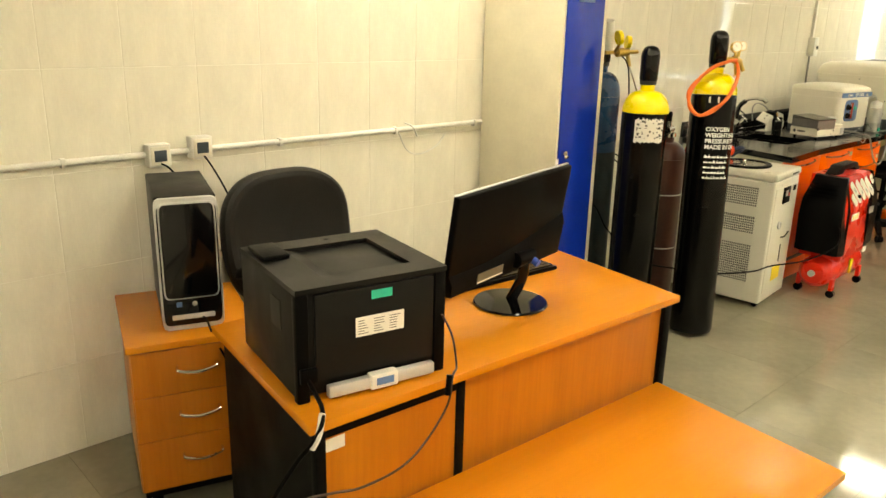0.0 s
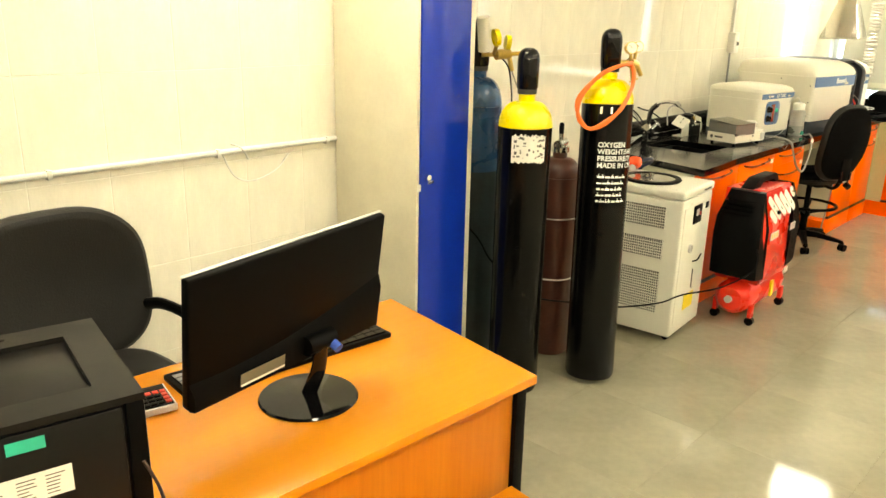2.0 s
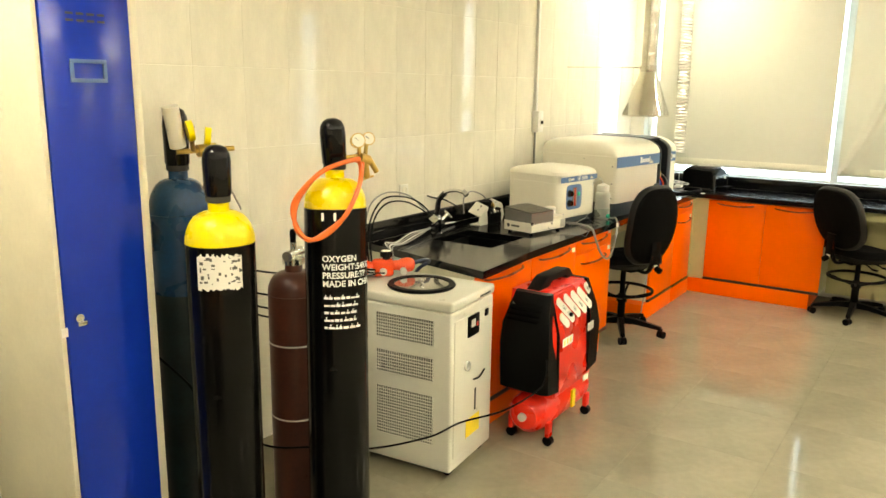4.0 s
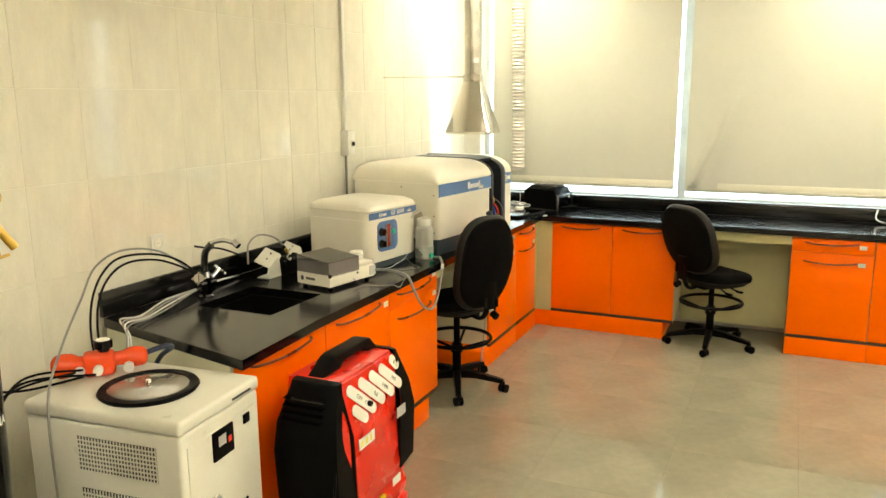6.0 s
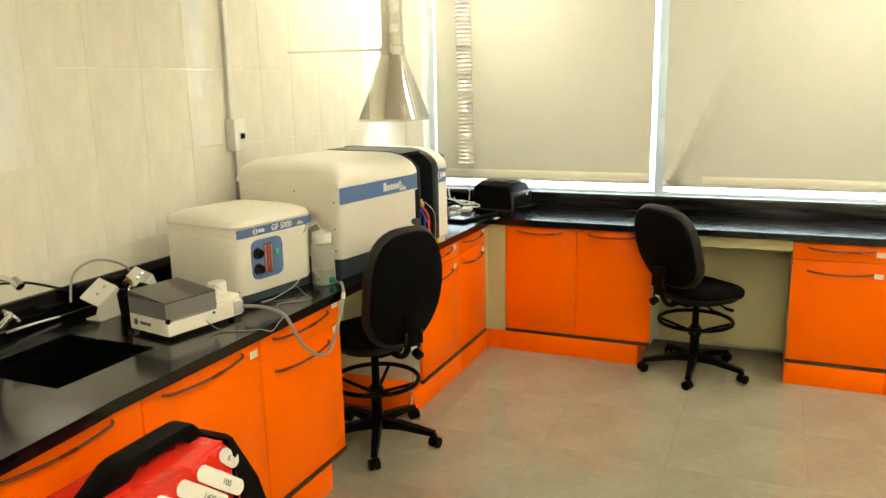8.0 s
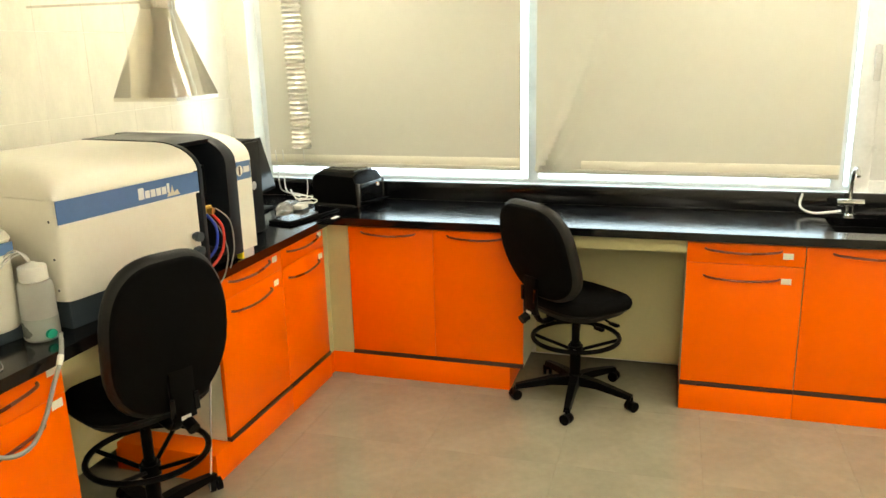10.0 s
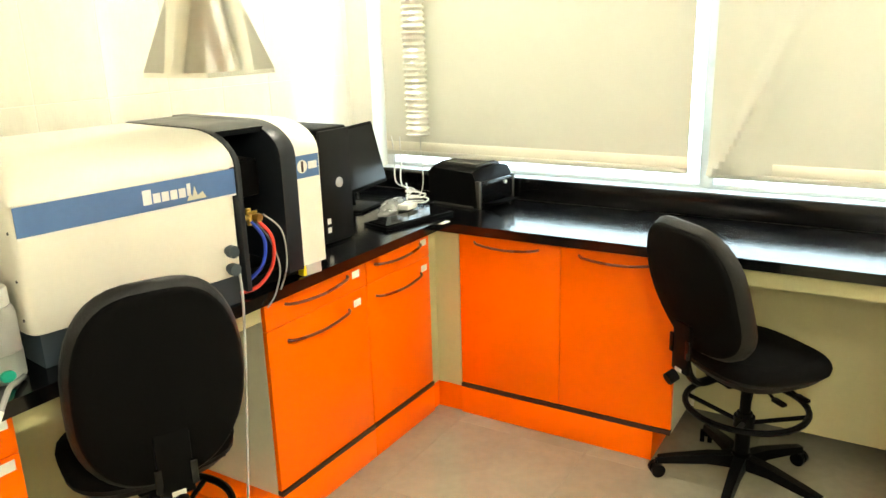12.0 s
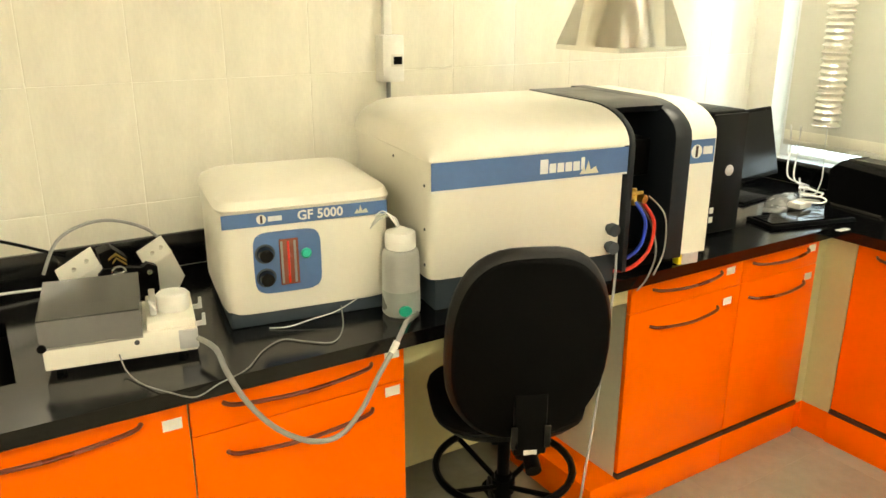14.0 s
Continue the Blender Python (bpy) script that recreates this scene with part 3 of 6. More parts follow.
def skewed(ob, k):
    """The furniture is slightly out of square: slides each depth sideways by k."""
    for c in ob.children:
        for v in c.data.vertices:
            v.co.x += k * v.co.y


skewed(desk, 0.105)
table = thing("low_table", "low orange beech laminate side table pushed against the desk", "table", pose(3.583, 2.166, 0, 0, 0, -2.7))
part("tabletop", boxed(-1.25, 0, -0.70, 0, 0.41, 0.435, 0.002), "wood", table)
for x, y in ((-0.06, -0.06), (-0.06, -0.64), (-1.19, -0.06), (-1.19, -0.64)):
    part("leg", boxed(x - 0.02, x + 0.02, y - 0.02, y + 0.02, 0.0, 0.409, 0.002), "black", table)

skewed(table, 0.08)

ped = thing("drawer_pedestal", "beech laminate three-drawer pedestal on castors with chrome bow handles", "drawer unit", pose(2.073, 3.208, 0, 0, 0, -17) @ Matrix.Diagonal((1, 1.07, 1, 1)))
part("carcass", boxed(0, 0.42, 0.02, 0.50, 0.08, 0.615, 0.001), "wood_v_shaded", ped)
part("top_board", boxed(-0.01, 0.43, -0.005, 0.505, 0.616, 0.64, 0.002), "wood", ped)
for i in range(3):
    z1 = 0.61 - i * 0.165
    d = part("drawer", boxed(0.003, 0.417, 0, 0.018, z1 - 0.162 if i < 2 else 0.09, z1, 0.0015), "wood_v_shaded", ped)
    part("handle", tube(bmesh.new(), [(0.145, 0, z1 - 0.066), (0.15, -0.02, z1 - 0.072), (0.21, -0.028, z1 - 0.080), (0.27, -0.02, z1 - 0.072), (0.275, 0, z1 - 0.066)], 0.0055, 8, 5), "chrome", d)
part("base_board", boxed(0.01, 0.41, 0.01, 0.49, 0.06, 0.08), "black", ped)
for x, y in ((0.05, 0.05), (0.37, 0.05), (0.05, 0.44), (0.37, 0.44)):
    part("castor", cyl(bmesh.new(), (x - 0.018, y, 0.03), (x + 0.018, y, 0.03), 0.03), "black", ped)

# desktop computer tower
pc = thing("computer_tower", "black and silver desktop computer tower standing on the drawer pedestal", "computer", pose(2.214, 3.258, 0.641, 0, 0, -19) @ Matrix.Diagonal((1.08, 1.14, 1.15, 1)))
part("case", boxed(0.003, 0.187, 0.02, 0.40, 0.008, 0.405, 0.004), "printer", pc)
part("front_frame", prism(bmesh.new(), oval(0.19, 0.402, 16, 48, 0.095, 0.202), -0.02, 0.0, pose(0, 0, 0, 90), 0.004), "silver", pc)
part("front_plate", prism(bmesh.new(), oval(0.178, 0.368, 16, 48, 0.095, 0.200), 0.0, 0.0022, pose(0, 0, 0, 90), 0.001), "black_gloss", pc)
part("front_panel", prism(bmesh.new(), oval(0.160, 0.284, 14, 48, 0.095, 0.245), 0, 0.0085, pose(0, 0, 0, 90), 0.002), "black_gloss", pc)
part("trim", prism(bmesh.new(), oval(0.169, 0.294, 14, 48, 0.095, 0.245), 0.0, 0.005, pose(0, 0, 0, 90), 0.001), "silver", pc)
part("lower_panel", boxed(0.016, 0.174, -0.005, 0.0, 0.03, 0.10, 0.001), "black_gloss", pc)
part("power_button", cyl(bmesh.new(), (0.10, -0.002, 0.083), (0.10, -0.009, 0.083), 0.008), "chrome", pc)
part("badge", boxed(0.045, 0.062, -0.006, -0.004, 0.075, 0.09), "blue_band", pc)
pp = bmesh.new()
bx(pp, 0.03, 0.16, -0.007, -0.003, 0.035, 0.05, 0.001)
part("port_cover", pp, "silver", pc)

# laser printer
PRW, PRD, PRH = 0.432, 0.415, 0.307
pr = thing("laser_printer", "charcoal black laser printer with its back turned, on the desk", "printer", pose(2.174, 2.340, 0.75, 0, 0, -10.6))
b = boxed(0, PRW, 0.012, PRD, 0.012, PRH - 0.012, 0.008)
part("body", b, "printer", pr)
tb = bmesh.new()
zt = PRH
rim = [[tb.verts.new((x, y, z)) for x, y in q] for z in (zt - 0.014, zt) for q in (((0, 0), (PRW, 0), (PRW, PRD), (0, PRD)), ((0.10, 0.075), (0.36, 0.075), (0.36, 0.34), (0.10, 0.34)))]
for i in range(4):
    j = (i + 1) % 4
    for a, c in ((0, 1), (2, 3), (0, 2), (1, 3)):
        tb.faces.new((rim[a][i], rim[a][j], rim[c][j], rim[c][i]))
part("top_cover", tb, "printer", pr)
ramp = bmesh.new()
vs = [ramp.verts.new(p) for p in ((0.10, 0.075, zt - 0.002), (0.36, 0.075, zt - 0.066), (0.36, 0.34, zt - 0.066), (0.10, 0.34, zt - 0.002), (0.10, 0.075, zt - 0.075), (0.36, 0.075, zt - 0.075), (0.36, 0.34, zt - 0.075), (0.10, 0.34, zt - 0.075))]
for f in ((0, 1, 2, 3), (0, 4, 5, 1), (2, 6, 7, 3), (7, 6, 5, 4), (1, 5, 6, 2), (3, 7, 4, 0)):
    ramp.faces.new([vs[i] for i in f])
part("paper_tray", ramp, "printer", pr, smooth=0)
part("control_panel", boxed(0.012, 0.088, PRD - 0.16, PRD - 0.03, PRH - 0.001, PRH + 0.014, 0.006), "black", pr)
part("rear_cover", boxed(0.05, PRW - 0.04, 0.0, 0.011, 0.055, PRH - 0.02, 0.004), "printer", pr)
for x in (0.0, PRW - 0.035):
    part("rear_pillar", boxed(x, x + 0.035, 0.002, 0.03, 0.0, PRH - 0.015, 0.006), "black", pr)
part("green_sticker", boxed(0.205, 0.265, -0.0012, 0.0, 0.252, 0.275), "green", pr)
lbl = part("rating_label", boxed(0.160, 0.300, -0.001, 0.0, 0.155, 0.208), "paper", pr)
lb = bmesh.new()
for i in range(6):
    for j in range(3):
        w = 0.012 + 0.02 * random.random()
        bx(lb, 0.167 + j * 0.045, 0.167 + j * 0.045 + w, -0.0016, -0.001, 0.162 + i * 0.007, 0.1638 + i * 0.007)
part("small_print", lb, "dark_ink", lbl)
tr = bmesh.new()
bx(tr, 0.075, 0.205, -0.022, 0.0, 0.012, 0.045, 0.004)
bx(tr, 0.255, 0.385, -0.022, 0.0, 0.012, 0.045, 0.004)
part("rear_tray", tr, "silver", pr)
part("tray_latch", boxed(0.19, 0.27, -0.030, 0.0, 0.010, 0.052, 0.005), "white_plastic", pr)
part("latch_sticker", boxed(0.205, 0.255, -0.0315, -0.030, 0.022, 0.042), "blue_band", pr)
# Grip recess drawn as a dark plate, its shade put into the colour.
part("side_grip", boxed(-0.003, 0.001, 0.10, 0.17, 0.17, 0.25, 0.001), "vent_dark", pr)
part("power_socket", boxed(0.005, 0.05, -0.012, 0.002, 0.06, 0.10, 0.003), "black", pr)
part("dent_mark", lathe(bmesh.new(), [(0.008, 0), (0.008, 0.001), (0.004, 0.0015)], 16, pose(0.25, 0.385, PRH)), "black", pr)

# monitor with its back turned
mo = thing("computer_monitor", "glossy black monitor with its back turned and a round base", "monitor", pose(3.135, 2.505, 0.75, 0, 0, 5.5))
part("base", lathe(bmesh.new(), [(0.126, 0.0), (0.130, 0.004), (0.126, 0.009), (0.06, 0.016), (0.02, 0.019)], 40), "black_gloss", mo)
tilt = pose(-0.075, -0.048, 0.318, 10.5, -2.6)
pb = bmesh.new()
bx(pb, -0.297, 0.297, -0.004, 0.022, -0.19, 0.140, 0.006, 3, tilt)
part("housing", pb, "black", mo)
pb = bmesh.new()
edge = [(0.296 - 0.592 * k / 16, -0.03 - 0.075 * math.sin(math.pi * min(1.0, k / 16 * 0.62 + 0.02)) - 0.02 * k / 16) for k in range(17)]
loft(pb, [[tuple(tilt @ Vector((u, -0.004, v))) for u, v in [(-0.296, -0.189), (0.296, -0.189)] + edge], [tuple(tilt @ Vector((u * 0.985, -0.020, v - (0.03 if v > -0.18 else -0.004)))) for u, v in [(-0.296, -0.189), (0.296, -0.189)] + edge]])
part("lower_back", pb, "black", mo)
part("screen", bx(bmesh.new(), -0.283, 0.283, 0.0221, 0.0235, -0.172, 0.127, 0, 2, tilt), "screen", mo)
part("rim", bx(bmesh.new(), -0.298, 0.298, 0.012, 0.0225, 0.1402, 0.1425, 0.001, 2, tilt), "silver", mo)
part("stand_neck", tube(bmesh.new(), [(0, 0, 0.012), (0, -0.02, 0.05), (0, -0.045, 0.11), (0, -0.05, 0.17)], 0.019, 12, 6), "black_gloss", mo)
part("hinge", cyl(bmesh.new(), (-0.045, -0.045, 0.175), (0.045, -0.045, 0.175), 0.026), "black", mo)
part("video_plug", cyl(bmesh.new(), (0.03, -0.055, 0.17), (0.032, -0.085, 0.155), 0.013), "blue_dot", mo)
part("rating_label", bx(bmesh.new(), -0.17, -0.04, -0.0225, -0.0205, -0.172, -0.138, 0, 2, tilt), "label_olive_shaded", mo)
part("label_strip", bx(bmesh.new(), -0.17, -0.04, -0.0230, -0.0226, -0.172, -0.166, 0, 2, tilt), "paper", mo)

def keyboard(m, label, w=0.44, d=0.14):
    k = thing("keyboard", label, "keyboard", m)
    kb = bmesh.new()
    bx(kb, 0, w, 0, d, 0.0, 0.016, 0.004)
    part("tray", kb, "black", k)
    keys = bmesh.new()
    for r in range(5):
        for c in range(18):
            x = 0.012 + c * (w - 0.024) / 18
            bx(keys, x, x + (w - 0.024) / 18 - 0.003, 0.012 + r * 0.024, 0.012 + r * 0.024 + 0.020, 0.016, 0.022)
    part("keys", keys, "black_gloss", k)
    return k

keyboard(pose(2.90, 2.70, 0.75, 0, 0, -5), "black keyboard lying on the desk behind the monitor", 0.66, 0.16)
cal = thing("pocket_calculator", "small dark calculator with silver edge and red keys on the desk", "calculator", pose(2.775, 2.70, 0.75, 0, 0, -12))
part("case", boxed(0, 0.09, 0, 0.13, 0, 0.018, 0.003), "silver", cal)
part("face", boxed(0.006, 0.084, 0.006, 0.124, 0.018, 0.021, 0.001), "black", cal)
for i in range(4):
    for j in range(4):
        part("key", boxed(0.012 + i * 0.018, 0.026 + i * 0.018, 0.012 + j * 0.02, 0.026 + j * 0.02, 0.021, 0.025, 0.001), "red_plastic" if i == 3 or j == 3 else "black", cal)

# ---- chairs ----
def star_base(ch, r, z, n=5, turn=0.0, ring=True):
    """Five legs with castors and a gas column."""
    for k in range(n):
        a = radians(turn) + 2 * math.pi * k / n
        c, s = math.cos(a), math.sin(a)
        leg = bmesh.new()
        rings = []
        for u, w, z0, z1 in ((0.02, 0.028, 0.075, 0.125), (0.12, 0.024, 0.08, 0.118), (r * 0.8, 0.02, 0.066, 0.095), (r, 0.017, 0.058, 0.082)):
            rings.append([(u * c - q * w * s, u * s + q * w * c, z) for q, z in ((-1, z0), (1, z0), (0.8, z1), (-0.8, z1))])
        loft(leg, rings)
        part("leg", leg, "black", ch)
        a2 = a + 1.1 + k * 0.8
        t = Vector((-math.sin(a2), math.cos(a2), 0))
        p = Vector((r * c, r * s, 0.027))
        w = bmesh.new()
        cyl(w, p + t * 0.006, p + t * 0.024, 0.027)
        cyl(w, p - t * 0.024, p - t * 0.006, 0.027)
        cyl(w, p + Vector((0, 0, 0.01)), p + Vector((0, 0, 0.045)), 0.008, seg=8)
        bx(w, p.x - 0.013, p.x + 0.013, p.y - 0.013, p.y + 0.013, 0.03, 0.052, 0.004)
        part("castor", w, "black", ch)
    part("column", lathe(bmesh.new(), [(0.035, 0.075), (0.035, 0.13), (0.028, 0.135), (0.028, 0.30), (0.02, 0.302), (0.02, z)], 20), "black", ch)
    if ring:
        rb = bmesh.new()
        R = 0.215
        pts = [(R * math.cos(2 * math.pi * i / 36), R * math.sin(2 * math.pi * i / 36)) for i in range(36)]
        loft(rb, [[(x * (1 + 0.055 * math.cos(b)), y * (1 + 0.055 * math.cos(b)), 0.33 + 0.012 * math.sin(b)) for b in [2 * math.pi * j / 8 for j in range(8)]] for x, y in pts + pts[:1]], caps=False)
        part("foot_ring", rb, "black", ch)
        sb = bmesh.new()
        for k in range(4):
            a = radians(turn + 20) + math.pi * k / 2
            cyl(sb, (0.02 * math.cos(a), 0.02 * math.sin(a), 0.26), (R * math.cos(a), R * math.sin(a), 0.328), 0.009, seg=8)
        cyl(sb, (0, 0, 0.24), (0, 0, 0.285), 0.038)
        part("ring_bracket", sb, "black", ch)


def drafting_chair(m, seat_z, label, turn=0.0, back_h=0.49, recline=8, half=0.232, low=0.07):
    ch = thing("office_chair", label, "chair", m, "laboratory swivel chairs")
    star_base(ch, 0.305, seat_z - 0.05, turn=turn)
    seat = puff(bmesh.new(), oval(0.47, 0.45, 3.0, 32, 0, 0.02), 0.075, lambda u, v: 0.015 * (v / 0.22) ** 2 * (1 if v < 0 else -1.2) + 0.05 * u * u, pose(0, 0, seat_z), 0.035)
    part("seat", seat, "fabric", ch)
    under = bmesh.new()
    loft(under, [[(x, y, seat_z + z) for x, y in oval(a, b, 3.0, 32, 0, 0.02)] for a, b, z in ((0.30, 0.28, -0.062), (0.40, 0.38, -0.055), (0.462, 0.442, -0.022), (0.46, 0.44, -0.012))])
    part("seat_shell", under, "printer", ch)
    part("seat_mechanism", boxed(-0.07, 0.07, -0.14, 0.08, seat_z - 0.085, seat_z - 0.035, 0.008), "black", ch)
    br = bmesh.new()
    tube(br, [(0, -0.12, seat_z - 0.06), (0, -0.22, seat_z - 0.07), (0, -0.27, seat_z), (0, -0.285, seat_z + 0.13)], 0.022, 10, 6, 0.6)
    bx(br, -0.045, 0.045, -0.305, -0.285, seat_z - 0.015, seat_z + 0.17, 0.006)
    part("back_bracket", br, "black", ch)
    ol = []
    for i in range(40):
        a = 2 * math.pi * i / 40
        u, v = math.cos(a), math.sin(a)
        w = half * (1.0 - 0.12 * max(0, v) ** 1.5 - 0.10 * max(0, -v) ** 2)
        ol.append((w * math.copysign(abs(u) ** 0.66, u), back_h / 2 * math.copysign(abs(v) ** 0.72, v)))
    bend = lambda u, v: -0.9 * u * u + 0.02 * math.cos(v * 9)
    bz = seat_z + low + back_h / 2
    back = puff(bmesh.new(), ol, 0.06, bend, pose(0, -0.254 - recline * 0.001, bz, 90 + recline), 0.028)
    part("backrest", back, "leather", ch)
    shell = puff(bmesh.new(), [(u * 0.93, v * 0.93) for u, v in ol], 0.024, bend, pose(0, -0.284 - recline * 0.001, bz, 90 + recline), 0.01)
    part("back_shell", shell, "fabric", ch)
    for x in (-0.055, 0.035):
        part("bracket_slot", boxed(x, x + 0.02, -0.311, -0.30, bz - back_h / 2 + 0.03, bz - back_h / 2 + 0.10, 0.003), "black_gloss", ch)
    part("knob", cyl(bmesh.new(), (0.0, -0.315, seat_z - 0.02), (0.0, -0.35, seat_z - 0.035), 0.022), "black", ch)
    part("label", boxed(-0.018, 0.018, -0.308, -0.306, seat_z - 0.012, seat_z + 0.002), "paper", ch)
    for x, z in ((0.16, -0.10), (0.19, -0.085)):
        lv = bmesh.new()
        cyl(lv, (0.05, -0.02 if x < 0.17 else 0.05, seat_z - 0.06), (x, -0.02 if x < 0.17 else 0.05, seat_z + z), 0.006, seg=8)
        bx(lv, x - 0.005, x + 0.05, (-0.032 if x < 0.17 else 0.038), (-0.008 if x < 0.17 else 0.062), seat_z + z - 0.008, seat_z + z + 0.006, 0.004)
        part("lever", lv, "black", ch)
    return ch


drafting_chair(pose(8.352, 2.988, 0, 0, 0, -24), 0.575, "black swivel drafting chair with foot ring at the side bench", 13, 0.59, 8, 0.226, -0.022)
drafting_chair(pose(9.885, 1.61, 0, 0, 0, -130), 0.53, "black swivel drafting chair with foot ring under the window bench", 22, 0.525, 17, 0.252, 0.02)

ex = thing("office_chair", "black leatherette office armchair behind the desk against the tiled wall", "chair", pose(2.945, 3.385, 0, 0, 0, 184))
star_base(ex, 0.29, 0.44, turn=10, ring=False)
part("seat", puff(bmesh.new(), oval(0.52, 0.50, 3.2, 36), 0.10, lambda u, v: -0.03 * (v / 0.25) ** 2 * (1 if v > 0 else 0), pose(0, 0.02, 0.50), 0.04), "leather", ex)
ol = []
for i in range(44):
    a = 2 * math.pi * i / 44
    u, v = math.cos(a), math.sin(a)
    w = 0.322 * (1.0 - 0.15 * max(0, v) ** 2 - 0.05 * max(0, -v))
    ol.append((w * math.copysign(abs(u) ** 0.58, u), 0.28 * math.copysign(abs(v) ** 0.64, v)))
part("backrest", puff(bmesh.new(), ol, 0.09, lambda u, v: -0.7 * u * u + 0.02 * math.cos(v * 8), pose(0, -0.27, 0.785, 99), 0.04), "leather", ex)
part("back_bracket", tube(bmesh.new(), [(0, -0.1, 0.44), (0, -0.28, 0.45), (0, -0.31, 0.60), (0, -0.32, 0.72)], 0.025, 10, 5, 0.5), "black", ex)
for s in (-1, 1):
    part("armrest", tube(bmesh.new(), [(s * 0.20, 0.08, 0.46), (s * 0.29, 0.09, 0.50), (s * 0.30, 0.13, 0.62), (s * 0.295, 0.08, 0.70), (s * 0.29, -0.08, 0.71), (s * 0.28, -0.19, 0.68), (s * 0.24, -0.25, 0.66)], 0.024, 10, 6, 0.7), "black", ex)

# ---- wall services ----
cd = thing("wall_conduit", "white plastic cable conduit fixed along the tiled wall", "conduit")
part("pipe", cyl(bmesh.new(), (BACK_X + 0.01, 3.786, 1.155), (4.262, 3.786, 1.16), 0.0125), "white_plastic", cd)
for x in (-0.4, 0.6, 1.5, 2.1, 3.0, 3.65, 4.2):
    part("clip", boxed(x, x + 0.018, 3.772, 3.799, 1.140, 1.174, 0.002), "white_plastic", cd)
for x, z in ((2.455, 1.155), (2.63, 1.172)):
    o = thing("power_outlet", "white surface-mounted power outlet box over the conduit", "socket", pose(x, 3.798, z), "surface outlets")
    part("box", boxed(-0.045, 0.045, -0.05, 0, -0.045, 0.045, 0.006), "white_plastic", o)
    part("frame", boxed(-0.036, 0.036, -0.054, -0.049, -0.036, 0.036, 0.002), "ivory", o)
    part("insert", boxed(-0.024, 0.024, -0.0575, -0.053, -0.022, 0.022, 0.001), "slate", o)
so = thing("wall_socket", "white square wall socket above the bench backsplash", "socket", pose(6.726, 3.799, 1.165))
part("plate", boxed(-0.04, 0.04, -0.012, 0, -0.04, 0.04, 0.004), "white_plastic", so)
part("ring", lathe(bmesh.new(), [(0.026, 0), (0.026, 0.004), (0.022, 0.005), (0.021, -0.006), (0.0205, -0.006)], 24, pose(0, -0.012, 0, 90)), "ivory", so)
part("insert", cyl(bmesh.new(), (0, -0.010, 0), (0, -0.0138, 0), 0.0207, seg=24), "ivory", so)
# Pin holes are small dark discs in place of shaded openings.
part("pin_holes", cyl(cyl(bmesh.new(), (-0.009, -0.011, 0), (-0.009, -0.0145, 0), 0.0022, seg=8), (0.009, -0.011, 0), (0.009, -0.0145, 0), 0.0022, seg=8), "vent_dark", so)
bk = thing("breaker_box", "white breaker box on a vertical wall conduit", "breaker", pose(8.392, 3.799, 1.53))
part("box", boxed(-0.045, 0.04, -0.06, 0, -0.075, 0.085, 0.005), "white_plastic", bk)
part("switch", boxed(-0.005, 0.028, -0.066, -0.0595, -0.015, 0.012, 0.001), "black", bk)
part("switch_frame", boxed(-0.012, 0.034, -0.0625, -0.0598, -0.022, 0.02, 0.001), "white_metal", bk)
part("conduit", boxed(-0.02, 0.012, -0.022, 0, 0.085, CEIL - 1.531, 0.002), "white_plastic", bk)
part("lower_conduit", cyl(bmesh.new(), (0, -0.012, -0.52), (0, -0.012, -0.075), 0.008), "grey_hose", bk)

def hose(name, pts, r, material, label, category="cable", seg=8):
    return solo(name, tube(bmesh.new(), pts, r, seg, 8), material, label, category)

hose("loose_wire", [(3.68, 3.785, 1.15), (3.72, 3.77, 1.06), (3.80, 3.765, 1.03), (3.92, 3.77, 1.06), (4.0, 3.785, 1.12)], 0.003, "tube_white", "thin white wire hanging loose from the wall conduit")
hose("loose_wire", [(3.72, 3.785, 1.19), (3.76, 3.77, 1.17), (3.79, 3.77, 1.12)], 0.004, "tube_white", "short white cable tie hanging from the wall conduit")
hose("power_cable", [(2.63, 3.735, 1.14), (2.66, 3.70, 1.07), (2.71, 3.69, 0.95), (2.72, 3.69, 0.84), (2.69, 3.66, 0.78), (2.60, 3.68, 0.74)], 0.004, "black", "black power cable hanging from the wall outlet")
hose("power_cable", [(2.455, 3.74, 1.125), (2.47, 3.70, 1.11), (2.49, 3.68, 1.05), (2.48, 3.69, 0.85)], 0.004, "black", "black power cable running down behind the computer tower")
hose("usb_cable", [(2.335, 3.232, 0.685), (2.34, 3.19, 0.675), (2.345, 3.15, 0.62), (2.37, 3.07, 0.50), (2.40, 3.03, 0.3), (2.395, 3.0, 0.12), (2.36, 2.98, 0.012)], 0.004, "black", "black cable hanging in front of the drawer pedestal")
hose("printer_cable", [(2.19, 2.315, 0.825), (2.185, 2.28, 0.81), (2.16, 2.21, 0.79), (2.125, 2.19, 0.745), (2.09, 2.23, 0.67), (2.03, 2.28, 0.52), (1.98, 2.31, 0.3), (1.95, 2.36, 0.02)], 0.006, "black", "black printer power cable hanging off the desk corner")
hose("cable_sleeve", [(2.160, 2.212, 0.79), (2.135, 2.190, 0.755), (2.118, 2.196, 0.72)], 0.0085, "white_plastic", "white cable sleeve at the desk edge")
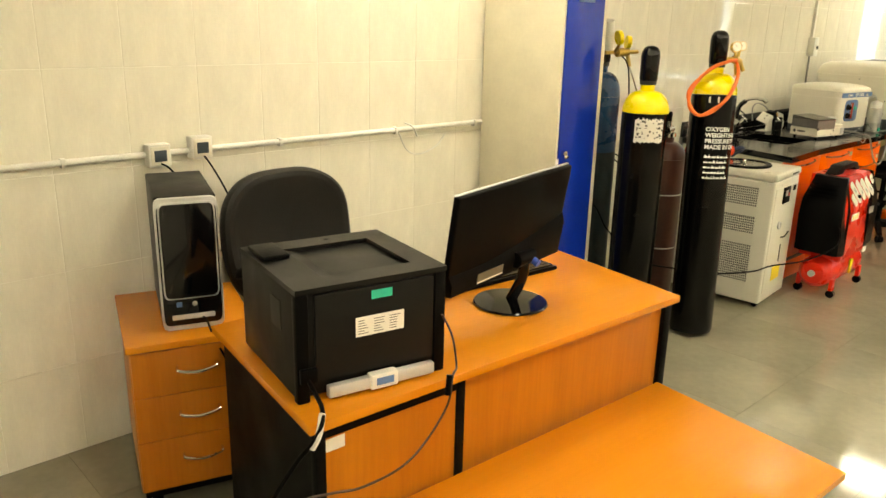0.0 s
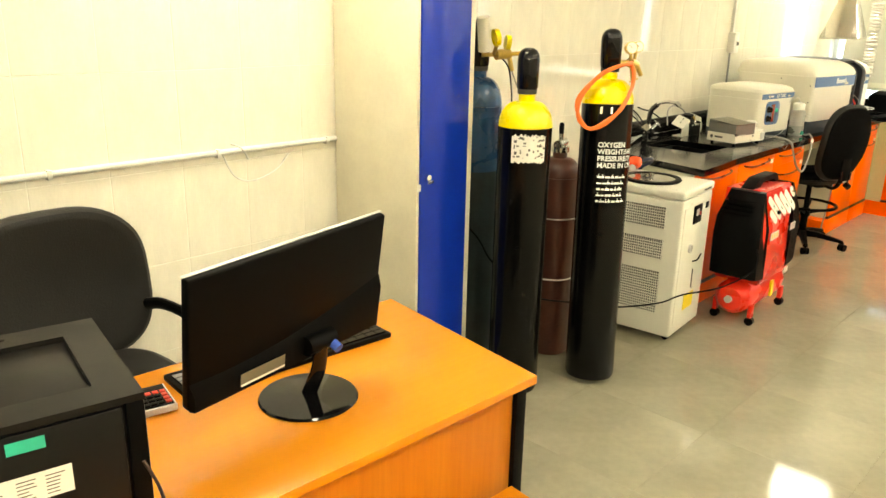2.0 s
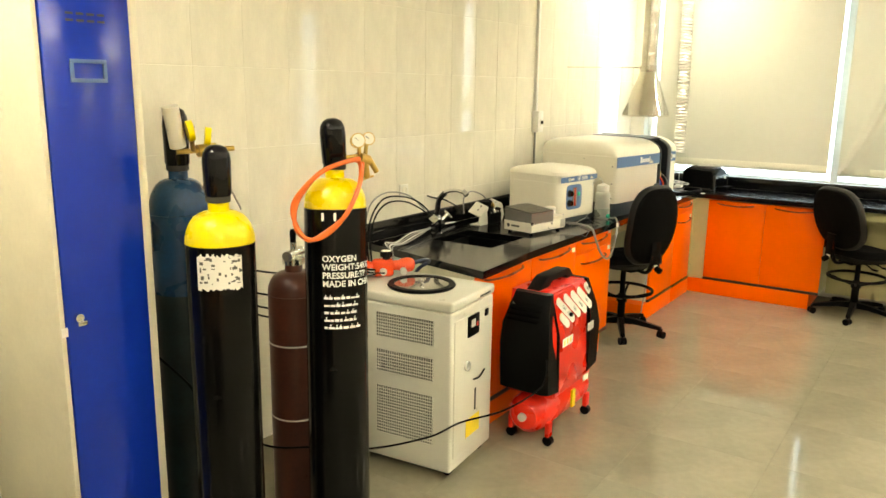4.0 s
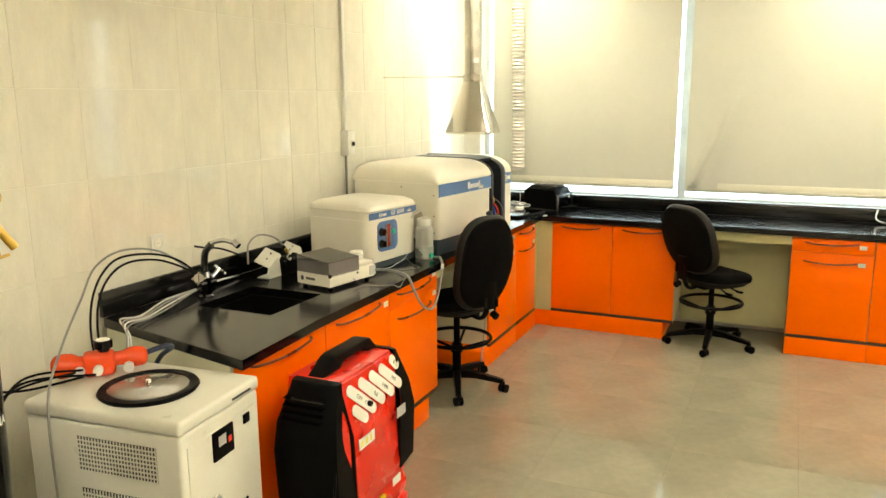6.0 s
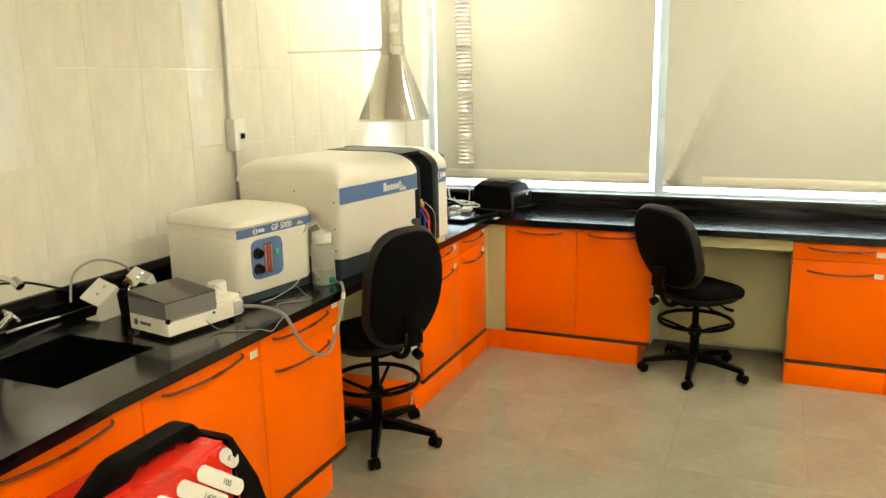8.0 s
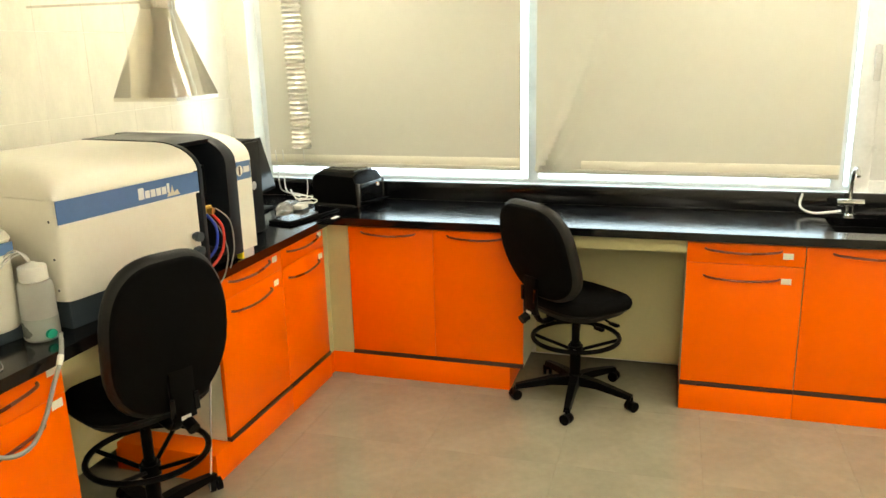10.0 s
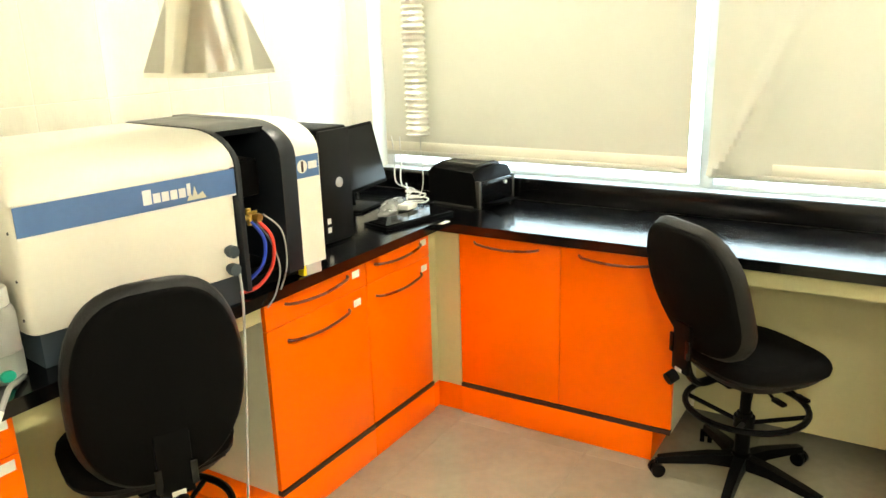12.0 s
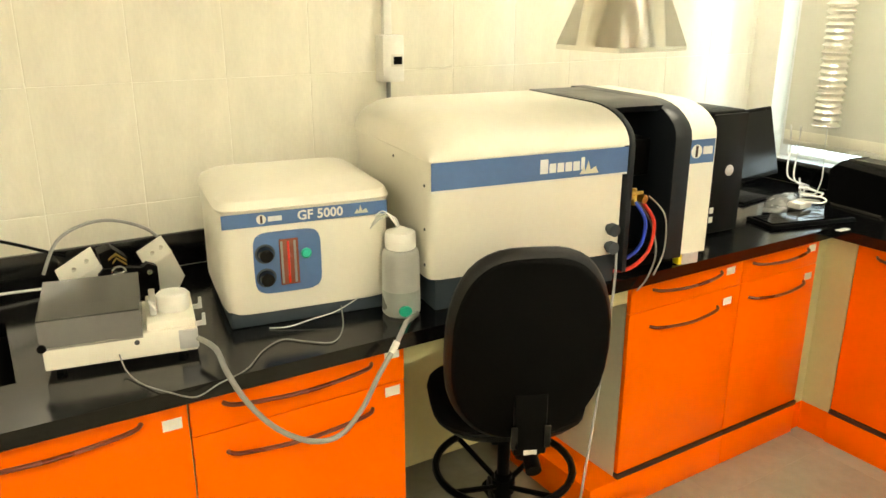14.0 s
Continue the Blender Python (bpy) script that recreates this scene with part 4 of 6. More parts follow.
hose("printer_cable", [(2.585, 2.262, 0.92), (2.60, 2.235, 0.86), (2.60, 2.215, 0.78), (2.52, 2.145, 0.80), (2.49, 2.13, 0.735), (2.41, 2.12, 0.665), (2.32, 2.11, 0.630), (2.20, 2.11, 0.625), (2.12, 2.11, 0.645), (2.04, 2.12, 0.655), (1.99, 2.16, 0.60), (1.97, 2.22, 0.45), (1.96, 2.3, 0.2), (1.97, 2.34, 0.01)], 0.0032, "cable_brown", "thin dark cable drooping in front of the desk panel")
solo("cable_plug", cyl(bmesh.new(), (2.512, 2.148, 0.805), (2.498, 2.138, 0.755), 0.009), "black", "black ferrite plug on the cable at the desk edge", "plug")

# ---- locker ----
lk = thing("metal_locker", "tall cream metal locker with a closed glossy blue door", "locker", pose(4.262, 3.255, 0))
LW, LD, LH = 0.343, 0.53, 2.085
lb = bmesh.new()
bx(lb, 0, 0.016, 0.0, LD, 0, LH, 0.002)
bx(lb, LW - 0.030, LW, 0.0, LD, 0, LH, 0.002)
bx(lb, 0.016, LW - 0.016, LD - 0.012, LD, 0, LH)
bx(lb, 0.016, LW - 0.016, 0.0, LD - 0.012, LH - 0.014, LH)
bx(lb, 0.016, LW - 0.016, 0.0, LD - 0.012, 0.0, 0.045)
part("body", lb, "locker_cream", lk)
dr = part("door", boxed(0.020, LW - 0.032, -0.004, 0.012, 0.048, LH - 0.016, 0.003), "locker_blue", lk)
# Slots are thin dark plates that imitate the shade inside them.
for k in range(4):
    part("vent_slot", boxed(0.10 + k * 0.034, 0.124 + k * 0.034, -0.0055, -0.0042, 1.985, 1.992), "vent_dark", dr)
    part("vent_slot", boxed(0.10 + k * 0.034, 0.124 + k * 0.034, -0.0055, -0.0042, 1.965, 1.972), "vent_dark", dr)
ch = bmesh.new()
for a in ((0.10, 0.22, 1.785, 1.797), (0.10, 0.22, 1.843, 1.855), (0.10, 0.112, 1.797, 1.843), (0.208, 0.22, 1.797, 1.843)):
    bx(ch, a[0], a[1], -0.010, -0.004, a[2], a[3], 0.001)
part("card_holder", ch, "blue_band", dr)
part("lock", cyl(bmesh.new(), (0.055, -0.004, 1.055), (0.055, -0.022, 1.055), 0.014), "chrome", dr)
part("lock_tab", boxed(0.045, 0.075, -0.028, -0.020, 1.03, 1.045, 0.002), "chrome", dr)
part("sticker", boxed(0.028, 0.09, -0.0052, -0.0041, 2.025, 2.06), "paper", dr)
part("sticker", boxed(0.0, 0.02, -0.0062, -0.0045, 1.0, 1.03), "paper", lk)

# ---- gas cylinders ----
def wrapped(name, bm, r, material, parent, m, label=""):
    """Wraps flat shapes (x across, z up, depth along -y) round a cylinder of radius r that stands on its parent's axis."""
    for v in bm.verts:
        a, rr = v.co.x / r, r - v.co.y
        v.co = m @ Vector((rr * math.sin(a), -rr * math.cos(a), v.co.z))
    return part(name, bm, material, parent, label, 0)


def wrapped_words(text, size, r, parent, m, z, material="white_ink"):
    cu = bpy.data.curves.new("text", "FONT")
    cu.body, cu.size, cu.align_x, cu.align_y, cu.offset, cu.resolution_u = text, size, "LEFT", "CENTER", 0.0008, 3
    tmp = new("tmp", cu)
    me = bpy.data.meshes.new_from_object(tmp.evaluated_get(bpy.context.evaluated_depsgraph_get()))
    bpy.data.objects.remove(tmp)
    b = bmesh.new()
    b.from_mesh(me)
    for v in b.verts:
        v.co = Vector((v.co.x, -0.0012, v.co.y + z))
    return wrapped("stencil_text", b, r, material, parent, m)


def gas_cylinder(x, y, r, z_shoulder, z_neck, body, dome, label, cap=None, tilt=(0, 0), lean=(0, 0)):
    c = thing("gas_cylinder", label, "gas cylinder", pose(x, y, 0.012 if lean[0] else 0, *lean), "compressed gas cylinders")
    part("body", lathe(bmesh.new(), [(r - 0.02, 0.0), (r - 0.006, 0.004), (r, 0.02), (r, z_shoulder - 0.002)], 40), body, c)
    prof = [(r, z_shoulder)]
    for k in range(1, 9):
        a = k / 8 * math.pi / 2
        prof.append((0.036 + (r - 0.036) * math.cos(a) ** 0.9, z_shoulder + (z_neck - 0.03 - z_shoulder) * math.sin(a)))
    prof += [(0.036, z_neck)]
    part("shoulder", lathe(bmesh.new(), prof, 40), dome, c)
    if cap:
        part("collar", lathe(bmesh.new(), [(0.040, z_neck + 0.001), (0.042, z_neck + 0.006), (0.042, z_neck + 0.022), (0.036, z_neck + 0.026)], 24), "vent_dark", c)
        t = pose(0, 0, z_neck + 0.02, tilt[0], tilt[1])
        h = cap
        part("valve_cap", lathe(bmesh.new(), [(0.041, 0.0), (0.046, 0.01), (0.047, h * 0.45), (0.048, h * 0.7), (0.044, h * 0.84), (0.034, h * 0.94), (0.018, h * 0.99), (0.004, h)], 28, t), "black_gloss", c)
    return c


c1 = gas_cylinder(4.748, 3.073, 0.118, 1.255, 1.392, "cyl_black", "cyl_yellow", "black gas cylinder with a yellow shoulder and a torn paper label", 0.175)
pl = bmesh.new()
rr = random.Random(4)
rings = []
for i in range(29):
    x, z0, z1 = -0.078 + i * 0.0055, 1.105 + 0.012 * rr.random(), 1.222 + 0.016 * rr.random()
    rings.append([(x, -0.001, z0), (x, -0.001, z1), (x, 0.0, z1), (x, 0.0, z0)])
loft(pl, rings)
wrapped("torn_label", pl, 0.1182, "paper", c1, pose(0, 0, 0, 0, 0, -42))
pl = bmesh.new()
for i in range(46):
    x, z, w, h = rr.uniform(-0.073, 0.066), rr.uniform(1.13, 1.225), rr.uniform(0.003, 0.014), rr.uniform(0.002, 0.011)
    bx(pl, x, x + w, -0.0022, -0.0011, z, z + h)
wrapped("torn_print", pl, 0.1182, "dark_ink", c1, pose(0, 0, 0, 0, 0, -42))

c2 = gas_cylinder(5.108, 2.868, 0.118, 1.328, 1.468, "cyl_black", "cyl_yellow", "black oxygen cylinder with a yellow shoulder and white stencilled text", 0.175, (7, -12), (-2.9, 3.2))
face = pose(0, 0, 0, 0, 0, -73)
for i, t in enumerate(("OXYGEN", "WEIGHT:54KG", "PRESSURE:TP", "MADE IN CHINA")):
    wrapped_words(t, 0.032, 0.1182, c2, face, 1.145 - i * 0.031)
for i in range(5):
    ar = bmesh.new()
    x = 0.005
    while x < 0.13 - 0.008 * (i % 2):
        w = rr.uniform(0.010, 0.024)
        bx(ar, x, x + w, -0.0012, 0, 0.995 - i * 0.028, 1.001 - i * 0.028 + rr.uniform(0, 0.004))
        if rr.random() < 0.6:
            bx(ar, x + w * 0.3, x + w * 0.3 + 0.003, -0.0012, 0, 1.001 - i * 0.028, 1.012 - i * 0.028)
        x += w + rr.uniform(0.002, 0.005)
    wrapped("stencil_line", ar, 0.1182, "white_ink", c2, face)
wrapped("white_tag", boxed(0.0, 0.055, -0.001, 0, 1.285, 1.315), 0.1185, "paper", c2, face)

cb = gas_cylinder(4.885, 3.47, 0.115, 1.30, 1.46, "cyl_blue", "cyl_blue", "worn blue gas cylinder standing behind the locker with a brass regulator", 0.22)
cr = gas_cylinder(5.225, 3.210, 0.108, 0.95, 1.07, "cyl_brown", "cyl_brown", "short maroon brown gas cylinder with a steel valve")
for z in (0.42, 0.74):
    part("retaining_wire", lathe(bmesh.new(), [(0.1085, z), (0.1105, z + 0.002), (0.1105, z + 0.005), (0.1085, z + 0.007)], 32), "tube_white", cr)
# A thin mottled ring makes the lower half of the cylinder darker.
part("lower_coat", lathe(bmesh.new(), [(0.1152, 0.02), (0.1158, 0.022), (0.1158, 0.985), (0.1152, 0.99)], 40), "dark_teal", cb, "darker mottled lower half")
vb = bmesh.new()
cyl(vb, (0, 0, 1.07), (0, 0, 1.095), 0.045)
cyl(vb, (0, 0, 1.095), (0, 0, 1.16), 0.013)
cyl(vb, (-0.055, -0.02, 1.11), (0.06, 0.02, 1.11), 0.022)
cyl(vb, (0.06, 0.02, 1.11), (0.085, 0.03, 1.11), 0.012)
part("valve", vb, "steel", cr)
part("valve_wheel", lathe(bmesh.new(), [(0.006, 1.155), (0.012, 1.157), (0.013, 1.20), (0.010, 1.212), (0.005, 1.214)], 16), "black", cr)

def gauge(parent, p, d, r=0.028, rim="brass"):
    d = Vector(d).normalized()
    g = part("gauge", cyl(bmesh.new(), Vector(p), Vector(p) + d * 0.022, r, seg=24), rim, parent)
    part("dial", cyl(bmesh.new(), Vector(p) + d * 0.0225, Vector(p) + d * 0.0235, r * 0.86, seg=24), "paper", g)
    side = d.cross(Vector((0, 0, 1))).normalized()
    part("needle", cyl(bmesh.new(), Vector(p) + d * 0.0245, Vector(p) + d * 0.0245 + side * r * 0.5 + Vector((0, 0, r * 0.4)), 0.0012, seg=6), "ink", g)
    return g

rg = thing("gas_regulator", "brass gas regulator with two white-faced gauges on the oxygen cylinder", "regulator", pose(5.283, 2.888, 1.525))
rb = bmesh.new()
cyl(rb, (-0.10, 0.06, -0.01), (0.0, 0, 0.0), 0.010)
cyl(rb, (-0.02, 0, -0.005), (0.035, 0, -0.02), 0.022)
cyl(rb, (0.01, 0, -0.01), (0.03, 0, -0.085), 0.017, 0.013)
cyl(rb, (0.04, 0.0, -0.01), (0.075, -0.01, -0.065), 0.011)
cyl(rb, (-0.012, 0, 0.0), (-0.018, 0, 0.045), 0.008)
cyl(rb, (0.02, 0, 0.0), (0.028, 0, 0.045), 0.008)
part("body", rb, "brass", rg)
part("t_handle", cyl(bmesh.new(), (0.0, 0, -0.092), (0.065, 0, -0.082), 0.004), "brass", rg)
gauge(rg, (-0.028, 0.0, 0.058), (-0.55, -0.8, 0.15))
gauge(rg, (0.032, 0.0, 0.062), (-0.55, -0.8, 0.15), 0.025)
rg = thing("gas_regulator", "brass regulator with yellow-rimmed gauges on the blue gas cylinder", "regulator", pose(4.885, 3.47, 1.50))
rb = bmesh.new()
cyl(rb, (-0.03, -0.04, 0.035), (0.19, -0.10, 0.04), 0.010)
cyl(rb, (0.05, -0.06, 0.035), (0.12, -0.08, 0.04), 0.024)
cyl(rb, (0.12, -0.08, 0.04), (0.135, -0.09, -0.04), 0.012)
part("body", rb, "brass", rg)
part("outlet_tube", tube(bmesh.new(), [(0.135, -0.09, -0.04), (0.15, -0.11, -0.10), (0.19, -0.13, -0.2)], 0.004), "steel", rg)
gauge(rg, (-0.035, -0.115, 0.115), (0.80, -0.45, 0.15), 0.038, "cyl_yellow")
gauge(rg, (0.035, -0.125, 0.095), (0.75, -0.55, -0.1), 0.034, "cyl_yellow")
part("gauge_stem", cyl(bmesh.new(), (-0.02, -0.12, 0.08), (0.03, -0.06, 0.04), 0.009), "brass", rg)
part("outlet_tube", tube(bmesh.new(), [(0.08, -0.07, 0.02), (0.085, -0.12, -0.05), (0.09, -0.14, -0.3), (0.07, -0.13, -0.6), (0.05, -0.13, -0.9)], 0.004), "black", rg)
roll = thing("paper_roll", "white paper roll wrapped round the valve of the blue cylinder", "roll", pose(4.845, 3.405, 1.555, 6, -14))
part("roll", lathe(bmesh.new(), [(0.010, 0.0), (0.030, 0.0), (0.030, 0.155), (0.010, 0.155)], 20), "paper", roll)
q = Vector((0.70, -0.71, 0))
n = Vector((-0.71, -0.70, 0))
C2 = Vector((5.195, 2.94, 0))
loop = []
for k in range(2):
    o = 0.012 * k
    for a, b, z in ((0.085, 0.03, 1.52 - o), (0.02, 0.085, 1.51), (-0.07, 0.10 + o, 1.47), (-0.145 - o, 0.09, 1.37), (-0.155, 0.10, 1.28 + o), (-0.11, 0.125 + o, 1.235), (-0.04, 0.135, 1.255 + o), (0.03, 0.132 + o, 1.33), (0.08, 0.10, 1.43)):
        loop.append(tuple(C2 + q * a + n * b + Vector((0, 0, z))))
hose("rubber_hose", loop + [tuple(C2 + q * 0.10 + Vector((0, 0, 1.50)))], 0.0085, "orange_hose", "orange rubber hose coiled round the neck of the oxygen cylinder", "hose", 10)

# ---- chiller ----
cl = thing("recirculating_chiller", "white laboratory recirculating chiller on castors with a dark round lid", "chiller", pose(5.742, 2.772, 0, 0, 0, 5.5))
CW, CD, CH = 0.432, 0.605, 0.855
part("cabinet", boxed(0, CW, 0, CD, 0.036, CH - 0.05, 0.012, 3), "white_metal", cl)
part("top_cover", boxed(-0.004, CW + 0.004, -0.006, CD + 0.004, CH - 0.048, CH, 0.014, 3), "white_metal", cl)
lid = part("lid_rim", lathe(bmesh.new(), [(0.16, 0), (0.165, 0.006), (0.16, 0.014), (0.132, 0.014), (0.13, 0.008)], 48, pose(0.205, 0.275, CH)), "black", cl)
part("lid_glass", lathe(bmesh.new(), [(0.1315, 0.004), (0.1315, 0.010), (0.05, 0.0115), (0.002, 0.012)], 40, pose(0.205, 0.275, CH)), "lid_glass", lid)
part("lid_knob", lathe(bmesh.new(), [(0.008, 0.01), (0.006, 0.022), (0.011, 0.026), (0.009, 0.034)], 16, pose(0.205, 0.275, CH)), "chrome", lid)
for z0, z1 in ((0.64, 0.76), (0.47, 0.58), (0.16, 0.40)):
    # Flat dark sheet imitates the shade behind the grille bars.
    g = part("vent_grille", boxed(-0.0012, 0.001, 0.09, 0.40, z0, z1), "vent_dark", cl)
    sl = bmesh.new()
    nz = int((z1 - z0) / 0.015)
    for i in range(nz):
        bx(sl, -0.004, -0.0015, 0.09, 0.40, z0 + i * 0.015, z0 + i * 0.015 + 0.0045)
    for i in range(26):
        bx(sl, -0.0045, -0.0018, 0.09 + i * 0.0122, 0.0932 + i * 0.0122, z0, z1)
    part("grille", sl, "white_metal", g)
part("front_panel", boxed(0.03, CW - 0.02, -0.004, 0.001, 0.10, 0.76, 0.002), "white_metal", cl)
cp = part("control_panel", boxed(0.15, 0.26, -0.012, -0.004, 0.655, 0.755, 0.002), "black", cl)
part("display", boxed(0.175, 0.215, -0.0135, -0.012, 0.70, 0.735), "silver", cp)
part("indicator", boxed(0.228, 0.245, -0.0135, -0.012, 0.695, 0.715), "red_plastic", cp)
part("power_switch", boxed(0.325, 0.362, -0.010, -0.004, 0.715, 0.75, 0.003), "black", cl)
part("model_badge", boxed(0.27, 0.38, -0.0075, -0.0062, CH - 0.033, CH - 0.024), "ink", cl)
part("pressure_dial", lathe(bmesh.new(), [(0.024, 0), (0.024, 0.01), (0.019, 0.011), (0.018, 0.006)], 24, pose(0.15, -0.004, 0.52, 90)), "silver", cl)
part("latch", tube(bmesh.new(), [(0.22, -0.004, 0.43), (0.25, -0.02, 0.435), (0.31, -0.018, 0.455)], 0.004), "black", cl)
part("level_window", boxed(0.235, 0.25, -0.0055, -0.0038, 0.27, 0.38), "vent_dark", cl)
part("warning_sticker", boxed(0.15, 0.29, -0.0055, -0.0038, 0.155, 0.245), "yellow", cl)
for x, y in ((0.06, 0.06), (CW - 0.06, 0.06), (0.06, CD - 0.06), (CW - 0.06, CD - 0.06)):
    w = bmesh.new()
    cyl(w, (x - 0.011, y - 0.02, 0.018), (x + 0.011, y - 0.02, 0.018), 0.018)
    bx(w, x - 0.02, x + 0.02, y - 0.03, y + 0.02, 0.028, 0.037, 0.002)
    part("castor", w, "black", cl)

vs_ = thing("red_valve_manifold", "red valve block with small gauge and white knobs on chiller", "valve", pose(5.955, 3.335, 0.852, 0, 0, -45))
rb = bmesh.new()
dome = [(0.004, 0.0), (0.022, 0.003), (0.036, 0.012), (0.043, 0.028), (0.044, 0.05)]
lathe(rb, dome + [(0.040, 0.075), (0.030, 0.09), (0.026, 0.13)], 28, Matrix.Translation((-0.155, 0, 0.048)) @ pose(0, 0, 0, 0, 90))
lathe(rb, [(r * 0.84, z) for r, z in dome] + [(0.033, 0.07), (0.026, 0.085), (0.024, 0.13)], 28, Matrix.Translation((0.165, 0, 0.056)) @ pose(0, 0, 0, 0, -90))
bx(rb, -0.05, 0.055, -0.036, 0.036, 0.004, 0.088, 0.016, 3)
lathe(rb, [(0.020, -0.05), (0.022, -0.048), (0.022, 0.0)], 20, pose(-0.085, 0, 0.05, 90))
part("body", rb, "valve_red", vs_)
for x in (-0.06, 0.0, 0.10):
    part("knob", cyl(bmesh.new(), (x, -0.035, 0.035), (x, -0.062, 0.035), 0.017), "white_plastic", vs_)
part("gauge", lathe(bmesh.new(), [(0.018, 0.085), (0.020, 0.098), (0.031, 0.102), (0.032, 0.128), (0.029, 0.130)], 24, pose(0.02, 0, 0)), "black_gloss", vs_)
part("dial", cyl(bmesh.new(), (0.02, 0, 0.1302), (0.02, 0, 0.1312), 0.025, seg=24), "paper", vs_)

# ---- compressor ----
co = thing("air_compressor", "portable red and black oil-free air compressor on a small tank", "compressor", pose(6.285, 2.562, 0, 0, 0, 1) @ Matrix.Diagonal((1.08, 1, 0.965, 1)))
BT = 0.83
part("housing", prism(bmesh.new(), [(0.06, 0.26), (0.49, 0.26), (0.50, 0.62), (0.45, BT - 0.01), (0.07, BT - 0.01), (0.04, 0.62)], -0.25, 0.0, pose(0, 0, 0, 90), 0.004), "red", co)
# the front lies on local y = 0
def slope(z):
    """How far the front leans out at the height z."""
    return 0.2 * min(max(BT - z, 0), 0.24)


def lean_front(ob, deep=0.12):
    """Leans the front of a part forwards towards its foot."""
    for v in ob.data.vertices:
        if v.co.y < deep:
            v.co.y -= slope(v.co.z)
    return ob


def side_cover(s):
    """The black end cover; s picks the end."""
    c = bmesh.new()
    X = (lambda u: u) if s < 0 else (lambda u: 0.537 - u)
    rings = []
    for y, k in ((-0.012, 0.0), (0.02, -0.02), (0.21, -0.02), (0.255, 0.0)):
        yt = min(y, 0.215)
        ring = [(X(0.10), y, 0.29), (X(-0.025), y, 0.31), (X(-0.04), y, 0.55), (X(-0.018), y, 0.66), (X(0.045), yt, BT - 0.012), (X(0.078), yt, BT - 0.008), (X(0.07), yt, 0.775), (X(0.09), y, 0.60)]
        if k == 0:
            ring = [(p[0] + (0.012 if s < 0 else -0.012) * (1 if i in (1, 2, 3, 4) else 0), p[1], p[2]) for i, p in enumerate(ring)]
        rings.append(ring)
    loft(c, rings)
    lean_front(part("end_cover", c, "black", co, smooth=30))
    if s < 0:
        for z in (0.69, 0.715, 0.74, 0.765):
            xx = -0.02 + (z - 0.66) / 0.17 * 0.055
            part("cooling_fin", prism(bmesh.new(), [(xx - 0.016, z - 0.004), (xx + 0.03, z - 0.004), (xx + 0.03, z + 0.007)], -0.22, -0.02, pose(0, 0, 0, 90)), "black_gloss", co, smooth=0)
side_cover(-1)
side_cover(1)
hb = bmesh.new()
prism(hb, [(0.088, 0), (0.17, 0.053), (0.195, 0.060), (0.405, 0.060), (0.43, 0.053), (0.475, 0), (0.41, 0), (0.38, 0.033), (0.225, 0.033), (0.20, 0)], -0.17, -0.085, pose(0, 0, BT - 0.012, 90), 0.007)
part("handle", hb, "black", co, smooth=25)
for ob in co.children:
    if ob.name.startswith("housing"):
        lean_front(ob)
fp = part("front_panel", prism(bmesh.new(), [(0.118, 0.27), (0.435, 0.27), (0.46, 0.60), (0.475, 0.78), (0.45, 0.81), (0.09, 0.81), (0.075, 0.78), (0.10, 0.60)], 0, 0.006, pose(0, 0, 0, 90), 0.002), "red", co)
def pill(cx, cz, length, w, ang, txt="", ts=0.024):
    ol = []
    for i in range(20):
        a = 2 * math.pi * i / 20
        x, z = w / 2 * math.cos(a), w / 2 * math.sin(a)
        ol.append((x + math.copysign((length - w) / 2, x) if abs(x) > 1e-9 else x, z))
    m = pose(cx, -0.0066 - slope(cz), cz, 78.7) @ pose(0, 0, 0, 0, 0, ang)
    pp_ = part("info_patch", prism(bmesh.new(), ol, 0, 0.001, m), "paper", fp, smooth=0)
    if txt:
        words("patch_text", txt, ts, "ink", pp_, m @ pose(0, 0, 0.0016), 0.0003)
for cx, cz, L, t in ((0.182, 0.712, 0.215, "   OFF   ON"), (0.258, 0.717, 0.205, "         0,6"), (0.335, 0.718, 0.20, "       1400"), (0.405, 0.724, 0.19, "       100")):
    pill(cx, cz, L, 0.048, -44, t)
pill(0.155, 0.665, 0.115, 0.046, -44)
pill(0.452, 0.768, 0.082, 0.044, -50, "6")
part("switch", cyl(bmesh.new(), (0.222, -0.03, 0.682), (0.222, -0.05, 0.679), 0.011), "black", fp)
lb_ = part("info_label", boxed(0.115, 0.225, -0.0576, -0.0542, 0.53, 0.575), "paper", fp)
part("silver_label", boxed(0.405, 0.475, -0.0576, -0.0542, 0.535, 0.58), "silver", fp)
lean_front(fp)
for i in range(3):
    part("pictogram", boxed(0.126 + i * 0.033, 0.138 + i * 0.033, -0.0585, -0.0577, 0.539, 0.566), "yellow", lb_)
tk = lathe(bmesh.new(), [(0.02, -0.02), (0.07, -0.012), (0.10, 0.02), (0.108, 0.06), (0.108, 0.50), (0.10, 0.54), (0.07, 0.572), (0.02, 0.58)], 36, pose(0.0, 0.115, 0.165, 0, 90))
part("air_tank", tk, "red", co)
part("tank_plug", cyl(bmesh.new(), (-0.035, 0.115, 0.165), (-0.015, 0.115, 0.165), 0.022), "silver", co)
part("tank_label", boxed(0.30, 0.335, -0.002, 0.01, 0.12, 0.22, 0.001), "yellow", co)
part("tank_label", boxed(0.30, 0.36, -0.0572, -0.0542, 0.285, 0.32), "paper", co)
